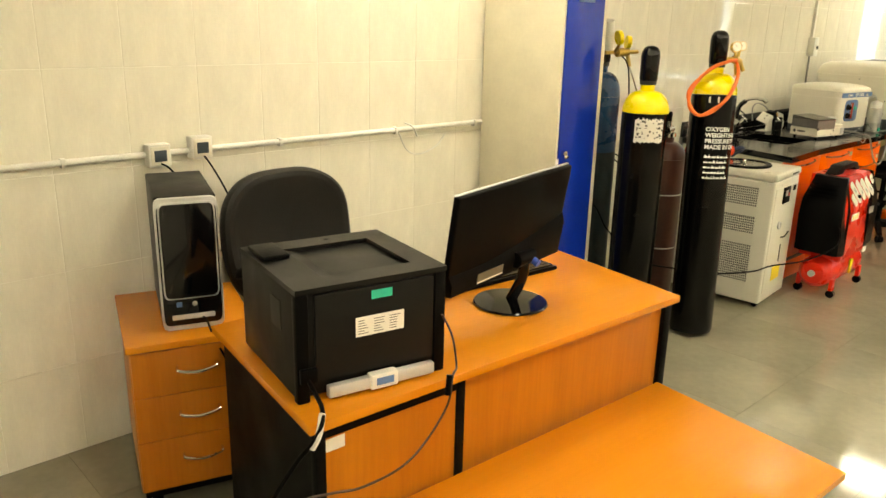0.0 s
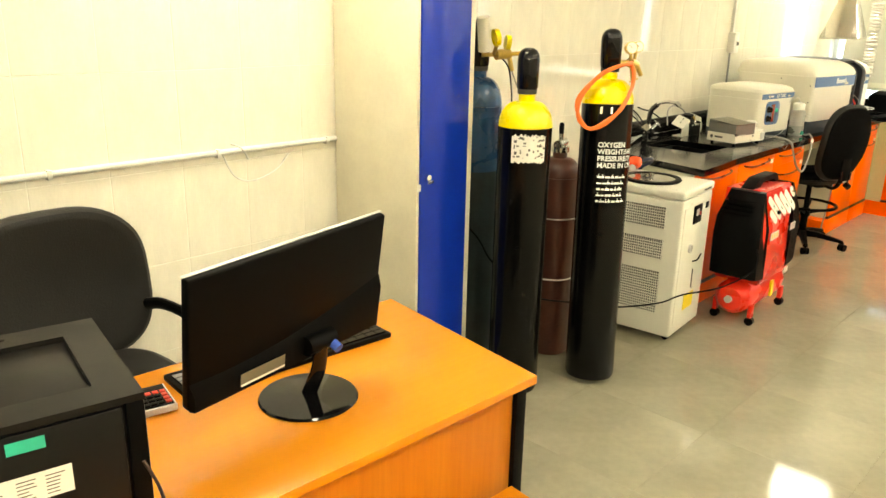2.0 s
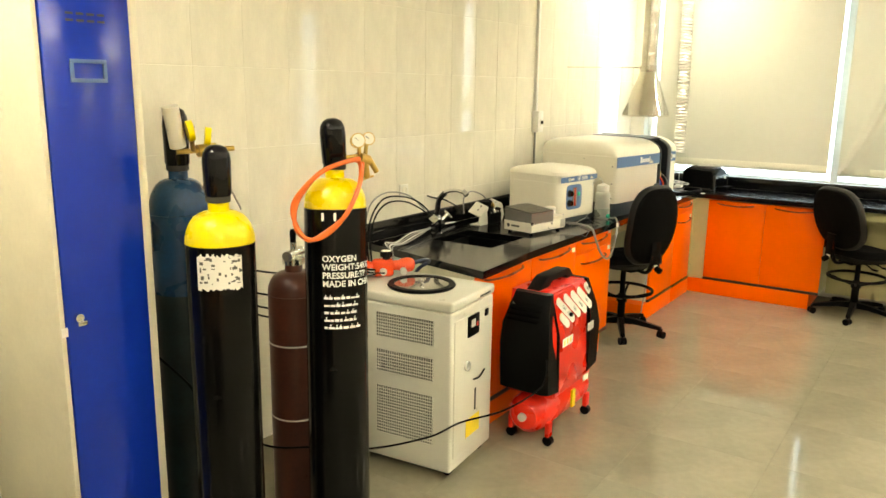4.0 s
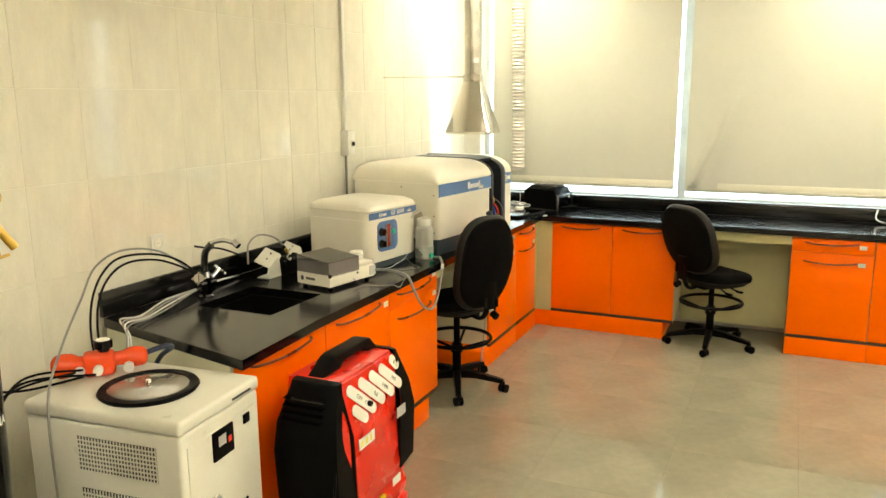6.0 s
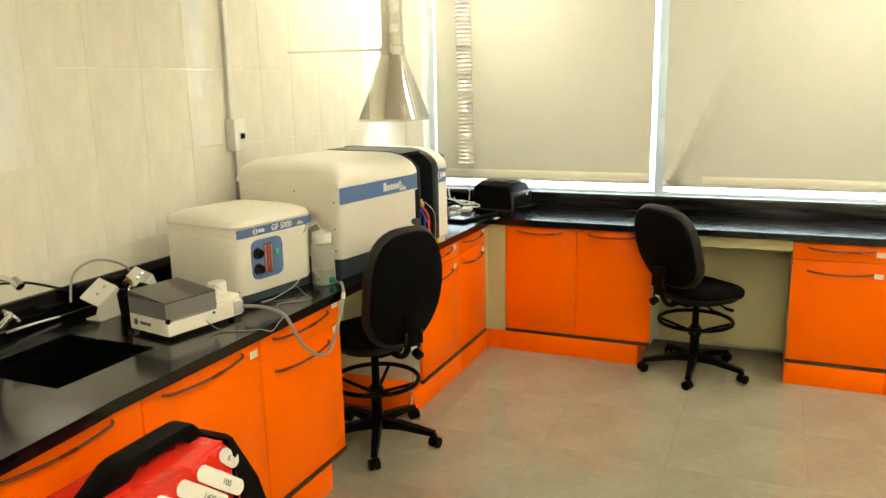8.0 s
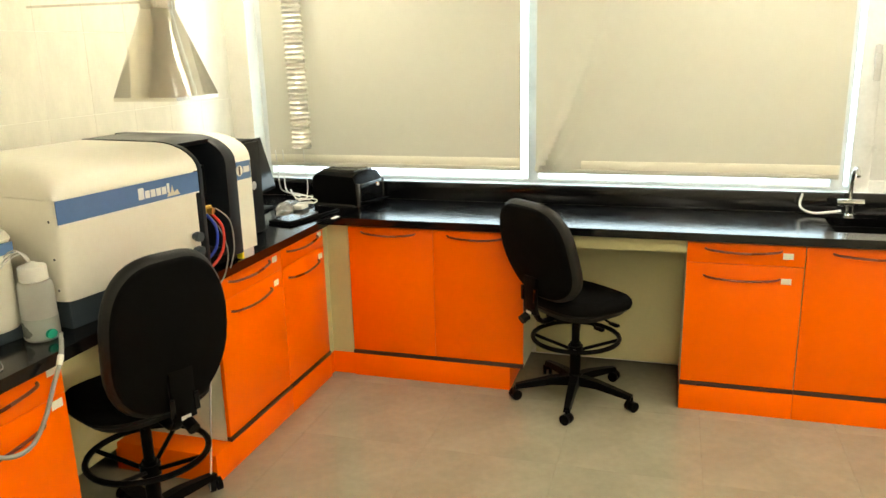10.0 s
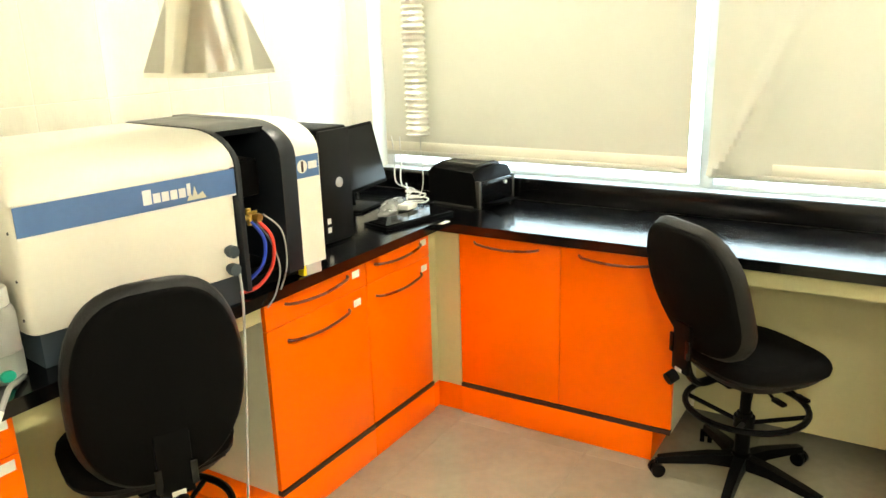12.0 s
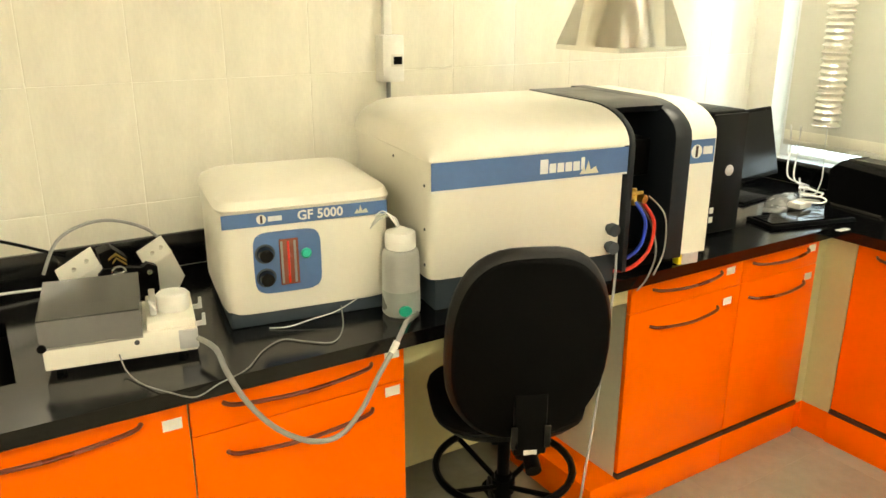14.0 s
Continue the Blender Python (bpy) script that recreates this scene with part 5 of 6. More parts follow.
for x, y in ((0.06, 0.01), (0.06, 0.22), (0.50, 0.01), (0.50, 0.22)):
    part("foot", boxed(x - 0.02, x + 0.02, y - 0.012, y + 0.012, 0.05, 0.13, 0.004), "red", co)
    w = bmesh.new()
    cyl(w, (x - 0.014, y, 0.026), (x + 0.014, y, 0.026), 0.026)
    part("castor", w, "black", co)
for ob in co.children:
    if ob.name.split(".")[0] not in ("air_tank", "tank_plug", "tank_label", "foot", "castor"):
        for m_ob in (ob, *ob.children_recursive):
            if m_ob is ob:
                for v in m_ob.data.vertices:
                    v.co.y = 0.25 - (0.25 - v.co.y) * 0.86
for piece in fp.children_recursive:
    if piece.parent is fp:
        piece.matrix_basis = pose(0, 0.035, 0) @ piece.matrix_basis
hose("rubber_hose", [(6.27, 2.56, 0.50), (6.12, 2.50, 0.42), (5.95, 2.60, 0.33), (5.78, 2.74, 0.29), (5.60, 2.78, 0.28), (5.35, 2.90, 0.29), (5.20, 3.06, 0.31), (4.98, 3.16, 0.38), (4.84, 3.30, 0.55), (4.76, 3.33, 0.68), (4.68, 3.40, 0.8)], 0.0045, "black", "thin black air hose running from the compressor to the cylinders", "hose")

# ---- side bench: tap, burner parts, autosampler ----
tp = thing("mixer_tap", "chrome mixer tap with two cross handles and a swan-neck spout", "tap", pose(6.818, 3.605, 0.90))
part("base", lathe(bmesh.new(), [(0.036, 0), (0.036, 0.012), (0.028, 0.02), (0.026, 0.09), (0.030, 0.10), (0.018, 0.125), (0.003, 0.126)], 24), "black_chrome", tp)
part("crossbar", cyl(bmesh.new(), (-0.05, 0.0, 0.07), (0.05, -0.005, 0.07), 0.022), "black_chrome", tp)
rz = bmesh.new()
tube(rz, [(0.0, 0.0, 0.10), (-0.004, -0.004, 0.17), (-0.008, -0.02, 0.225), (-0.012, -0.06, 0.262)], 0.0165, 12, 6)
part("riser", rz, "black_chrome", tp)
part("spout", tube(bmesh.new(), [(-0.010, -0.045, 0.255), (-0.014, -0.085, 0.277), (-0.018, -0.145, 0.288), (-0.022, -0.205, 0.280)], 0.0105, 12, 6), "chrome", tp)
for s, z in ((-1, 0.0), (1, 0.012)):
    d = Vector((s * 0.55, -0.45, 0.7)).normalized()
    p = Vector((s * 0.045, -0.005, 0.075 + z))
    q = p + d * 0.05
    part("handle_stem", cyl(bmesh.new(), p, q, 0.013), "chrome", tp)
    k = cyl(bmesh.new(), q - d * 0.006, q + d * 0.006, 0.024)
    side = d.cross(Vector((0, 0, 1))).normalized()
    for a in range(4):
        r = side * math.cos(a * math.pi / 2) + d.cross(side) * math.sin(a * math.pi / 2)
        cyl(k, q, q + r * 0.032, 0.007, seg=8)
    part("cross_handle", k, "chrome", tp)
part("aerator", cyl(bmesh.new(), (-0.022, -0.198, 0.288), (-0.024, -0.226, 0.268), 0.0145), "chrome", tp)
tp2 = thing("mixer_tap", "chrome swan-neck tap at the window bench sink", "tap", pose(10.35, 0.34, 0.90, 0, 0, -90))
part("base", lathe(bmesh.new(), [(0.028, 0), (0.028, 0.01), (0.020, 0.014), (0.020, 0.07)], 20), "chrome", tp2)
part("crossbar", cyl(bmesh.new(), (-0.06, -0.01, 0.07), (0.06, -0.01, 0.07), 0.018), "chrome", tp2)
part("spout", tube(bmesh.new(), [(0, 0, 0.05), (0, 0, 0.14), (0, -0.02, 0.22), (0, -0.08, 0.25), (0, -0.13, 0.22)], 0.010, 12, 6), "chrome", tp2)
hose("tap_hose", [(10.39, 0.55, 1.0), (10.36, 0.56, 0.94), (10.33, 0.50, 0.915), (10.33, 0.38, 0.93)], 0.006, "tube_white", "white flexible hose beside the window sink tap", "hose")

def bench_hoses():
    hose("gas_hose", [(6.14, 3.56, 0.76), (6.155, 3.60, 0.92), (6.197, 3.62, 1.053), (6.264, 3.62, 1.145), (6.36, 3.62, 1.183), (6.536, 3.62, 1.161), (6.681, 3.62, 1.102), (6.80, 3.62, 1.01)], 0.0048, "black", "black gas hose arching over the worktop end", "hose")
    hose("gas_hose", [(6.19, 3.58, 0.76), (6.205, 3.62, 0.90), (6.24, 3.64, 1.02), (6.31, 3.65, 1.105), (6.41, 3.65, 1.145), (6.56, 3.65, 1.13), (6.70, 3.65, 1.075), (6.82, 3.64, 1.0)], 0.0048, "black", "black gas hose arching behind the first one", "hose")
    for k in range(4):
        o = 0.022 * k
        m = "tube_white" if k % 2 else "grey_hose"
        hose("bench_tube", [(6.17 + o, 3.46 + 0.6 * o, 0.74), (6.20 + o, 3.46 + 0.8 * o, 0.88), (6.27 + 0.3 * o, 3.52 + o, 0.925 + 0.004 * k), (6.42, 3.555 + o * 0.9, 0.915), (6.60, 3.60 + o * 0.7, 0.92 + 0.006 * k), (6.80, 3.66 + o * 0.3, 0.93), (7.0, 3.72, 0.925), (7.2, 3.73, 0.915)], 0.004, m, "pale hose from a bundle lying along the worktop", "hose")
    hose("grey_hose", [(7.20, 3.66, 0.98), (7.26, 3.70, 1.07), (7.38, 3.72, 1.10), (7.50, 3.70, 1.06), (7.56, 3.68, 0.98)], 0.005, "grey_hose", "grey hose arching behind the autosampler", "hose")
    hose("grey_hose", [(7.47, 3.09, 0.945), (7.495, 2.99, 0.945), (7.492, 2.89, 0.925), (7.528, 2.87, 0.846), (7.59, 2.865, 0.763), (7.672, 2.86, 0.706), (7.747, 2.86, 0.700), (7.811, 2.865, 0.752), (7.861, 2.87, 0.826), (7.919, 2.885, 0.890), (7.972, 2.925, 0.925), (8.01, 2.965, 0.915), (8.05, 3.0, 0.909)], 0.0068, "grey_hose", "thick grey hose drooping in front of the orange doors", "hose", 10)
    hose("sample_tube", [(7.30, 3.095, 0.935), (7.305, 3.05, 0.910), (7.325, 2.98, 0.903), (7.366, 2.907, 0.904), (7.42, 2.897, 0.882), (7.475, 2.905, 0.896), (7.549, 2.93, 0.903), (7.613, 3.005, 0.903), (7.678, 3.043, 0.903), (7.723, 3.003, 0.903), (7.781, 2.962, 0.903), (7.84, 3.03, 0.903), (7.869, 3.10, 0.935)], 0.0017, "grey_hose", "thin clear sample tube between the two instruments", "tube")
    hose("sample_tube", [(7.675, 3.13, 0.903), (7.72, 3.108, 0.905), (7.78, 3.10, 0.915), (7.85, 3.095, 0.925), (7.915, 3.10, 0.945)], 0.0016, "tube_white", "thin clear tube at the foot of the furnace instrument", "tube")
    hose("drain_tube", [(8.68, 2.895, 1.03), (8.675, 2.885, 0.94), (8.67, 2.89, 0.80), (8.655, 2.90, 0.55), (8.64, 2.92, 0.25), (8.63, 2.94, 0.01)], 0.0045, "clear_tube", "clear drain tube hanging from the spectrometer to the floor", "tube")
    hose("sample_tube", [(8.79, 2.95, 1.16), (8.84, 2.92, 1.08), (8.86, 2.90, 0.98), (8.83, 2.897, 0.90), (8.79, 2.90, 0.86)], 0.0028, "grey_hose", "thin grey tube falling over the bench edge", "tube")
    hose("power_cable", [(6.93, 3.76, 1.115), (7.0, 3.755, 1.095), (7.11, 3.75, 1.07), (7.27, 3.74, 1.0)], 0.005, "black", "black cable along the wall above the backsplash")

    for k, (za, yb) in enumerate(((0.96, 3.30), (0.88, 3.34), (0.84, 3.24), (0.82, 3.30))):
        hose("gas_line", [(5.02, 3.36 + 0.03 * k, za + 0.12), (5.25, 3.40, za + 0.04 - 0.02 * k), (5.50, 3.42 - 0.02 * k, za - 0.02), (5.70, 3.40, 0.875 + 0.012 * k), (5.86, yb, 0.885 + 0.008 * k)], 0.0042, "black", "thin black gas line running from the cylinders to the valve manifold")
    hose("blue_hose", [(6.03, 3.26, 0.90), (6.12, 3.20, 0.925), (6.19, 3.22, 0.90), (6.20, 3.30, 0.84), (6.20, 3.38, 0.70)], 0.010, "tube_navy", "thick dark blue hose leaving the valve manifold behind the chiller", "hose", 10)
    hose("clear_hose", [(5.652, 3.22, 0.55), (5.665, 3.235, 0.87), (5.86, 3.40, 0.97), (6.10, 3.57, 1.07), (6.23, 3.63, 1.165), (6.38, 3.64, 1.205), (6.58, 3.64, 1.165), (6.74, 3.64, 1.06)], 0.0045, "grey_hose", "cloudy clear hose rising over the corner of the chiller", "hose", 8)


bench_hoses()
solo("hose_clip", cyl(bmesh.new(), (7.905, 2.880, 0.874), (7.925, 2.888, 0.898), 0.0092), "white_plastic", "white clip ring on the thick grey hose", "hose clip")
solo("paper_scrap", boxed(9.822, 9.885, 2.868, 2.892, 0.9005, 0.9022), "paper", "scrap of white paper tape lying on the worktop corner", "paper scrap")

def bracket(m, outline, lip, label):
    """A folded sheet-metal plate: a face with a flange bent back along its top."""
    br = thing("instrument_bracket", label, "bracket", m, "instrument brackets")
    part("plate", prism(bmesh.new(), outline, -0.004, 0.0, pose(0, 0, 0, 90), 0.001), "white_metal", br, smooth=0)
    (xa, za), (xb, zb) = lip
    fl = bmesh.new()
    loft(fl, [[(xa, 0.004, za), (xb, 0.004, zb), (xb, 0.004, zb - 0.004), (xa, 0.004, za - 0.004)], [(xa - 0.01, 0.085, za + 0.03), (xb - 0.01, 0.085, zb + 0.03), (xb - 0.01, 0.085, zb + 0.026), (xa - 0.01, 0.085, za + 0.026)]])
    part("flange", fl, "white_metal", br, smooth=0)
    part("foot", boxed(min(p[0] for p in outline) + 0.02, max(p[0] for p in outline) - 0.02, 0.001, 0.08, 0.0, 0.004), "white_metal", br)
    for k in (0.35, 0.7):
        x, z = xa + (xb - xa) * k, za + (zb - za) * k
        part("screw", cyl(bmesh.new(), (x, 0.04, z + 0.012), (x, 0.036, z + 0.022), 0.006, seg=10), "chrome", br)
    return br


bracket(pose(7.235, 3.56, 0.90), [(0.01, 0.0), (0.125, 0.0), (0.14, 0.075), (0.105, 0.115), (0.005, 0.062), (-0.01, 0.03)], ((0.005, 0.062), (0.105, 0.117)), "white angled instrument bracket lying on the worktop behind the autosampler")
bracket(pose(7.465, 3.57, 0.90), [(0.0, 0.0), (0.085, 0.0), (0.105, 0.035), (0.075, 0.115), (0.0, 0.075)], ((0.0, 0.077), (0.075, 0.117)), "white angled instrument bracket beside the small black furnace head")
gh = thing("graphite_head", "small black and brass furnace head between the white brackets", "instrument part", pose(7.375, 3.575, 0.902))
part("block", prism(bmesh.new(), [(-0.035, 0.0), (0.115, 0.0), (0.115, 0.085), (0.09, 0.098), (0.07, 0.085), (0.03, 0.095), (-0.03, 0.10), (-0.045, 0.085)], -0.0, 0.03, pose(0, 0, 0, 90), 0.002), "black", gh, smooth=0)
part("cover", prism(bmesh.new(), [(-0.03, 0.10), (0.035, 0.095), (0.038, 0.12), (0.0, 0.155), (-0.036, 0.145)], -0.05, 0.02, pose(0, 0, 0, 90), 0.003), "black", gh, smooth=0)
part("lens", lathe(bmesh.new(), [(0.021, 0.030), (0.021, 0.040), (0.017, 0.044), (0.013, 0.038), (0.002, 0.036)], 20, pose(0.008, 0.0, 0.088, 90)), "chrome", gh)
for sg in (0, 1):
    part("brass_strip", prism(bmesh.new(), [(-0.014 + 0.01 * sg, 0.128 - 0.012 * sg), (0.008, 0.142 - 0.012 * sg), (0.034, 0.118 - 0.012 * sg), (0.034, 0.112 - 0.012 * sg), (0.008, 0.135 - 0.012 * sg), (-0.014 + 0.01 * sg, 0.121 - 0.012 * sg)], 0.021, 0.024, pose(0, 0, 0, 90)), "brass", gh, smooth=0)
for x in (-0.025, 0.052, 0.09):
    part("screw", cyl(bmesh.new(), (x, -0.03, 0.075), (x, -0.040, 0.075), 0.008), "chrome", gh)

au = thing("autosampler", "ivory autosampler with smoked tray cover and white cup on the worktop", "laboratory instrument", pose(7.145, 3.130, 0.912, 0, 0, -10.5) @ Matrix.Diagonal((1, 0.82, 1, 1)))
part("base", boxed(0, 0.335, 0, 0.27, 0.004, 0.065, 0.004), "ivory", au)
part("tray_well", boxed(0.01, 0.215, 0.015, 0.26, 0.066, 0.080, 0.002), "black", au)
walls = []
for a in ((-0.004, 0.215, 0.0, 0.004, 0.055, 0.125), (-0.004, 0.215, 0.256, 0.26, 0.066, 0.145), (-0.004, 0.0, 0.004, 0.256, 0.066, 0.128), (0.211, 0.215, 0.004, 0.256, 0.066, 0.128)):
    walls.append(boxed(*a, 0.0))
cv = bmesh.new()
loft(cv, [[(-0.004, 0.0, 0.125), (0.215, 0.0, 0.125), (0.215, 0.26, 0.145), (-0.004, 0.26, 0.145)], [(-0.004, 0.0, 0.129), (0.215, 0.0, 0.129), (0.215, 0.26, 0.149), (-0.004, 0.26, 0.149)]])
sc = part("smoked_cover", cv, "smoke", au, smooth=0)
for b in walls:
    part("cover_wall", b, "smoke_light", sc, "pale translucent cover wall", smooth=0)
part("cover_hinge", cyl(bmesh.new(), (0.0, -0.006, 0.062), (0.0, 0.0, 0.062), 0.010), "black", au)
part("side_block", boxed(0.225, 0.335, 0.01, 0.25, 0.066, 0.085, 0.004), "ivory", au)
part("rinse_cup", lathe(bmesh.new(), [(0.036, 0.086), (0.038, 0.09), (0.038, 0.128), (0.034, 0.132), (0.003, 0.136)], 28, pose(0.29, 0.10, 0)), "white_plastic", au)
part("arm", boxed(0.235, 0.25, 0.06, 0.19, 0.086, 0.12, 0.003), "silver", au)
part("needle", tube(bmesh.new(), [(0.243, 0.06, 0.118), (0.235, 0.03, 0.135), (0.25, 0.0, 0.12)], 0.003), "tube_white", au)
part("front_screw", cyl(bmesh.new(), (0.20, 0, 0.045), (0.20, -0.004, 0.045), 0.006), "ink", au)
part("end_bracket", boxed(0.294, 0.338, -0.006, 0.27, 0.012, 0.060, 0.002), "silver", au)
for y in (0.03, 0.17):
    part("hook", prism(bmesh.new(), [(0.336, 0.055), (0.36, 0.055), (0.36, 0.085), (0.352, 0.085), (0.352, 0.066), (0.336, 0.066)], -y - 0.01, -y, pose(0, 0, 0, 90), 0.001), "silver", au)
part("badge", cyl(bmesh.new(), (0.0, 0.225, 0.035), (-0.002, 0.225, 0.035), 0.012, seg=20), "ink", au)
part("badge_bar", boxed(-0.0015, 0, 0.12, 0.195, 0.029, 0.041), "dark_ink", au)
for x, y in ((0.03, 0.03), (0.30, 0.03), (0.03, 0.24), (0.30, 0.24)):
    part("foot", cyl(bmesh.new(), (x, y, -0.012), (x, y, 0.005), 0.012), "black", au)

# ---- furnace power instrument ----
GW, GD = 0.458, 0.44
gf = thing("furnace_instrument", "ivory boxy laboratory instrument with domed lid and blue control panel", "laboratory instrument", pose(7.574, 3.160, 0.90, 0, 0, -8.5))
part("plinth", boxed(0.012, GW - 0.012, 0.015, GD - 0.02, 0.0, 0.045, 0.006), "slate", gf)
body = bmesh.new()
def rrect(x0, x1, y0, y1, z, p=9, n=44):
    return [(u, v, z) for u, v in oval(x1 - x0, y1 - y0, p, n, (x0 + x1) / 2, (y0 + y1) / 2)]
loft(body, [rrect(0.006, GW - 0.006, 0.006, GD, 0.040), rrect(0.0, GW, 0.0, GD, 0.052), rrect(0.0, GW, 0.0, GD, 0.276)])
part("body", body, "ivory", gf)
part("lid", loft(bmesh.new(), [rrect(-0.004, GW + 0.004, -0.004, GD, 0.317), rrect(-0.006, GW + 0.006, -0.008, GD + 0.002, 0.325), rrect(0.003, GW - 0.003, 0.002, GD, 0.345), rrect(0.03, GW - 0.03, 0.04, GD - 0.03, 0.362, 7), rrect(0.09, GW - 0.09, 0.12, GD - 0.1, 0.371, 6), rrect(0.18, GW - 0.18, 0.2, GD - 0.2, 0.374, 5)]), "ivory", gf)
band = part("band", loft(bmesh.new(), [rrect(-0.002, GW + 0.002, -0.002, GD, 0.277), rrect(-0.002, GW + 0.002, -0.002, GD, 0.3165)]), "ivory", gf)
bb = part("blue_stripe", boxed(0.006, GW - 0.016, -0.0042, -0.0025, 0.279, 0.3155), "blue_band", gf)
words("model_text", "GF 5000", 0.035, "white_ink", bb, pose(0.258, -0.0052, 0.297, 90), 0.0003, bold=0.0008)
part("round_mark", cyl(bmesh.new(), (0.105, -0.0042, 0.297), (0.105, -0.0052, 0.297), 0.0125), "paper", bb)
part("mark_bar", boxed(0.102, 0.108, -0.0058, -0.0053, 0.287, 0.307), "dark_strip", bb)
part("maker_bars", boxed(0.122, 0.157, -0.0052, -0.0043, 0.290, 0.303), "white_ink", bb)
def flame(parent, m, k):
    f = prism(bmesh.new(), [(0, 0), (0.012 * k, 0.02 * k), (0.018 * k, 0.008 * k), (0.026 * k, 0.034 * k), (0.034 * k, 0.010 * k), (0.05 * k, 0.018 * k), (0.06 * k, 0.0)], 0, 0.0006, m)
    return part("flame_mark", f, "locker_cream", parent, smooth=0)
flame(bb, pose(0.350, -0.0048, 0.287, 90), 0.65)
pn = part("control_panel", prism(bmesh.new(), oval(0.176, 0.166, 6, 36, 0.155, 0.176), -0.001, 0.005, pose(0.012, 0, 0.002, 90), 0.002), "blue_band", gf)
for z in (0.205, 0.140):
    k = part("knob", lathe(bmesh.new(), [(0.021, 0.005), (0.021, 0.014), (0.017, 0.028), (0.003, 0.029)], 24, pose(0.108, 0, z, 90)), "black_gloss", pn)
    part("knob_ring", lathe(bmesh.new(), [(0.026, 0.0052), (0.026, 0.0062), (0.0215, 0.0064)], 24, pose(0.108, 0, z, 90)), "slate", pn)
fm = bmesh.new()
bx(fm, 0.145, 0.195, -0.008, -0.005, 0.115, 0.24, 0.002)
part("flow_meter", fm, "meter_brown", pn)
for x in (0.151, 0.168, 0.185):
    part("flow_tube", boxed(x - 0.003, x + 0.003, -0.011, -0.008, 0.12, 0.235, 0.001), "grey_hose" if x != 0.168 else "red", pn)
part("green_button", lathe(bmesh.new(), [(0.014, 0.005), (0.014, 0.010), (0.010, 0.014), (0.002, 0.0145)], 20, pose(0.215, 0, 0.195, 90)), "green", pn)

bo = thing("wash_bottle", "translucent plastic bottle half full of water with a green sticker", "bottle", pose(8.028, 3.050, 0.90) @ Matrix.Diagonal((1.36, 1.36, 1.12, 1)))
part("bottle", lathe(bmesh.new(), [(0.034, 0.0), (0.0385, 0.006), (0.0382, 0.148), (0.0365, 0.160), (0.033, 0.167), (0.031, 0.1685), (0.004, 0.169)], 32), "water", bo)
part("water", lathe(bmesh.new(), [(0.033, 0.003), (0.0391, 0.008), (0.0391, 0.066), (0.033, 0.0665)], 32), "bottle_water", bo)
part("cap", lathe(bmesh.new(), [(0.0295, 0.169), (0.031, 0.172), (0.031, 0.206), (0.029, 0.210), (0.020, 0.213), (0.003, 0.223)], 28), "white_plastic", bo)
part("green_sticker", cyl(bmesh.new(), (-0.012, -0.036, 0.022), (-0.013, -0.0425, 0.022), 0.013), "green", bo)
for k in range(3):
    part("tube", tube(bmesh.new(), [(0.0, 0.0, 0.21), (-0.01 - 0.01 * k, 0.005, 0.245 + 0.008 * k), (-0.035, 0.02 + 0.01 * k, 0.24), (-0.05, 0.05, 0.20)], 0.002, 6), "tube_white", bo)

# ---- absorption spectrometer ----
sp = thing("absorption_spectrometer", "large ivory bench spectrometer with blue band and open sample bay", "laboratory instrument", pose(8.078, 2.982, 0.90, 0, 0, -7.8) @ Matrix.Diagonal((0.965, 1, 1.003, 1)))
SD, SO = 0.63, 0.055
def side_profile(z0=0.10, inset=0.0, n=7):
    """The outline of the machine seen from its end: (y, z)."""
    pts = [(0.0 + inset, z0), (0.0 + inset, 0.425)]
    for i in range(1, n + 1):
        a = i / n * math.pi / 2
        pts.append((inset + 0.20 * (1 - math.cos(a)) ** 1.0, 0.425 + (0.100 - inset) * math.sin(a)))
    pts += [(SD - 0.05, 0.525 - inset), (SD - 0.01, 0.51 - inset), (SD, 0.485), (SD, z0)]
    return pts

def slice_(x0, x1, name, material, z0=0.10, inset=0.0, bevel=0.0, back=0.0):
    pr_ = [(min(y + back, SD), z) for y, z in side_profile(z0, inset)]
    b = bmesh.new()
    prism(b, [(y, z) for y, z in pr_], x0, x1, Matrix(((0, 0, 1, 0), (1, 0, 0, 0), (0, 1, 0, 0), (0, 0, 0, 1))), bevel, 3)
    return part(name, b, material, sp, smooth=40)
body = bmesh.new()
loft(body, [rrect(0.004, 0.655, 0.004, SD, 0.100, 22, 60), rrect(0.0, 0.655, 0.0, SD, 0.108, 22, 60), rrect(0.0, 0.655, 0.0, SD, 0.426, 22, 60)])
part("main_housing", body, "ivory", sp)
prof = [p for p in side_profile() if p[1] >= 0.425]
rings = []
for x, k in ((0.0, 0.03), (0.002, 0.22), (0.008, 0.42), (0.02, 0.62), (0.04, 0.80), (0.07, 0.92), (0.11, 0.985), (0.16, 1.0), (0.655, 1.0)):
    rings.append([(x, y, 0.4275 + (z - 0.425) * k) for y, z in prof] + [(x, SD, 0.4272), (x, 0.0, 0.4272)])
part("top_shell", loft(bmesh.new(), rings), "ivory", sp, smooth=50)
slice_(0.932, 1.048, "lamp_housing", "ivory", 0.042, 0.0, 0.0, SO)
# the slate bay arch: two cheeks and the roof between
def arch(x0, x1, name, material, back):
    pr_ = [(min(y + back, SD + 0.006), z) for y, z in side_profile(0.04, -0.006)]
    b = bmesh.new()
    prism(b, pr_, x0, x1, Matrix(((0, 0, 1, 0), (1, 0, 0, 0), (0, 1, 0, 0), (0, 0, 0, 1))), 0.003)
    return part(name, b, material, sp, smooth=40)
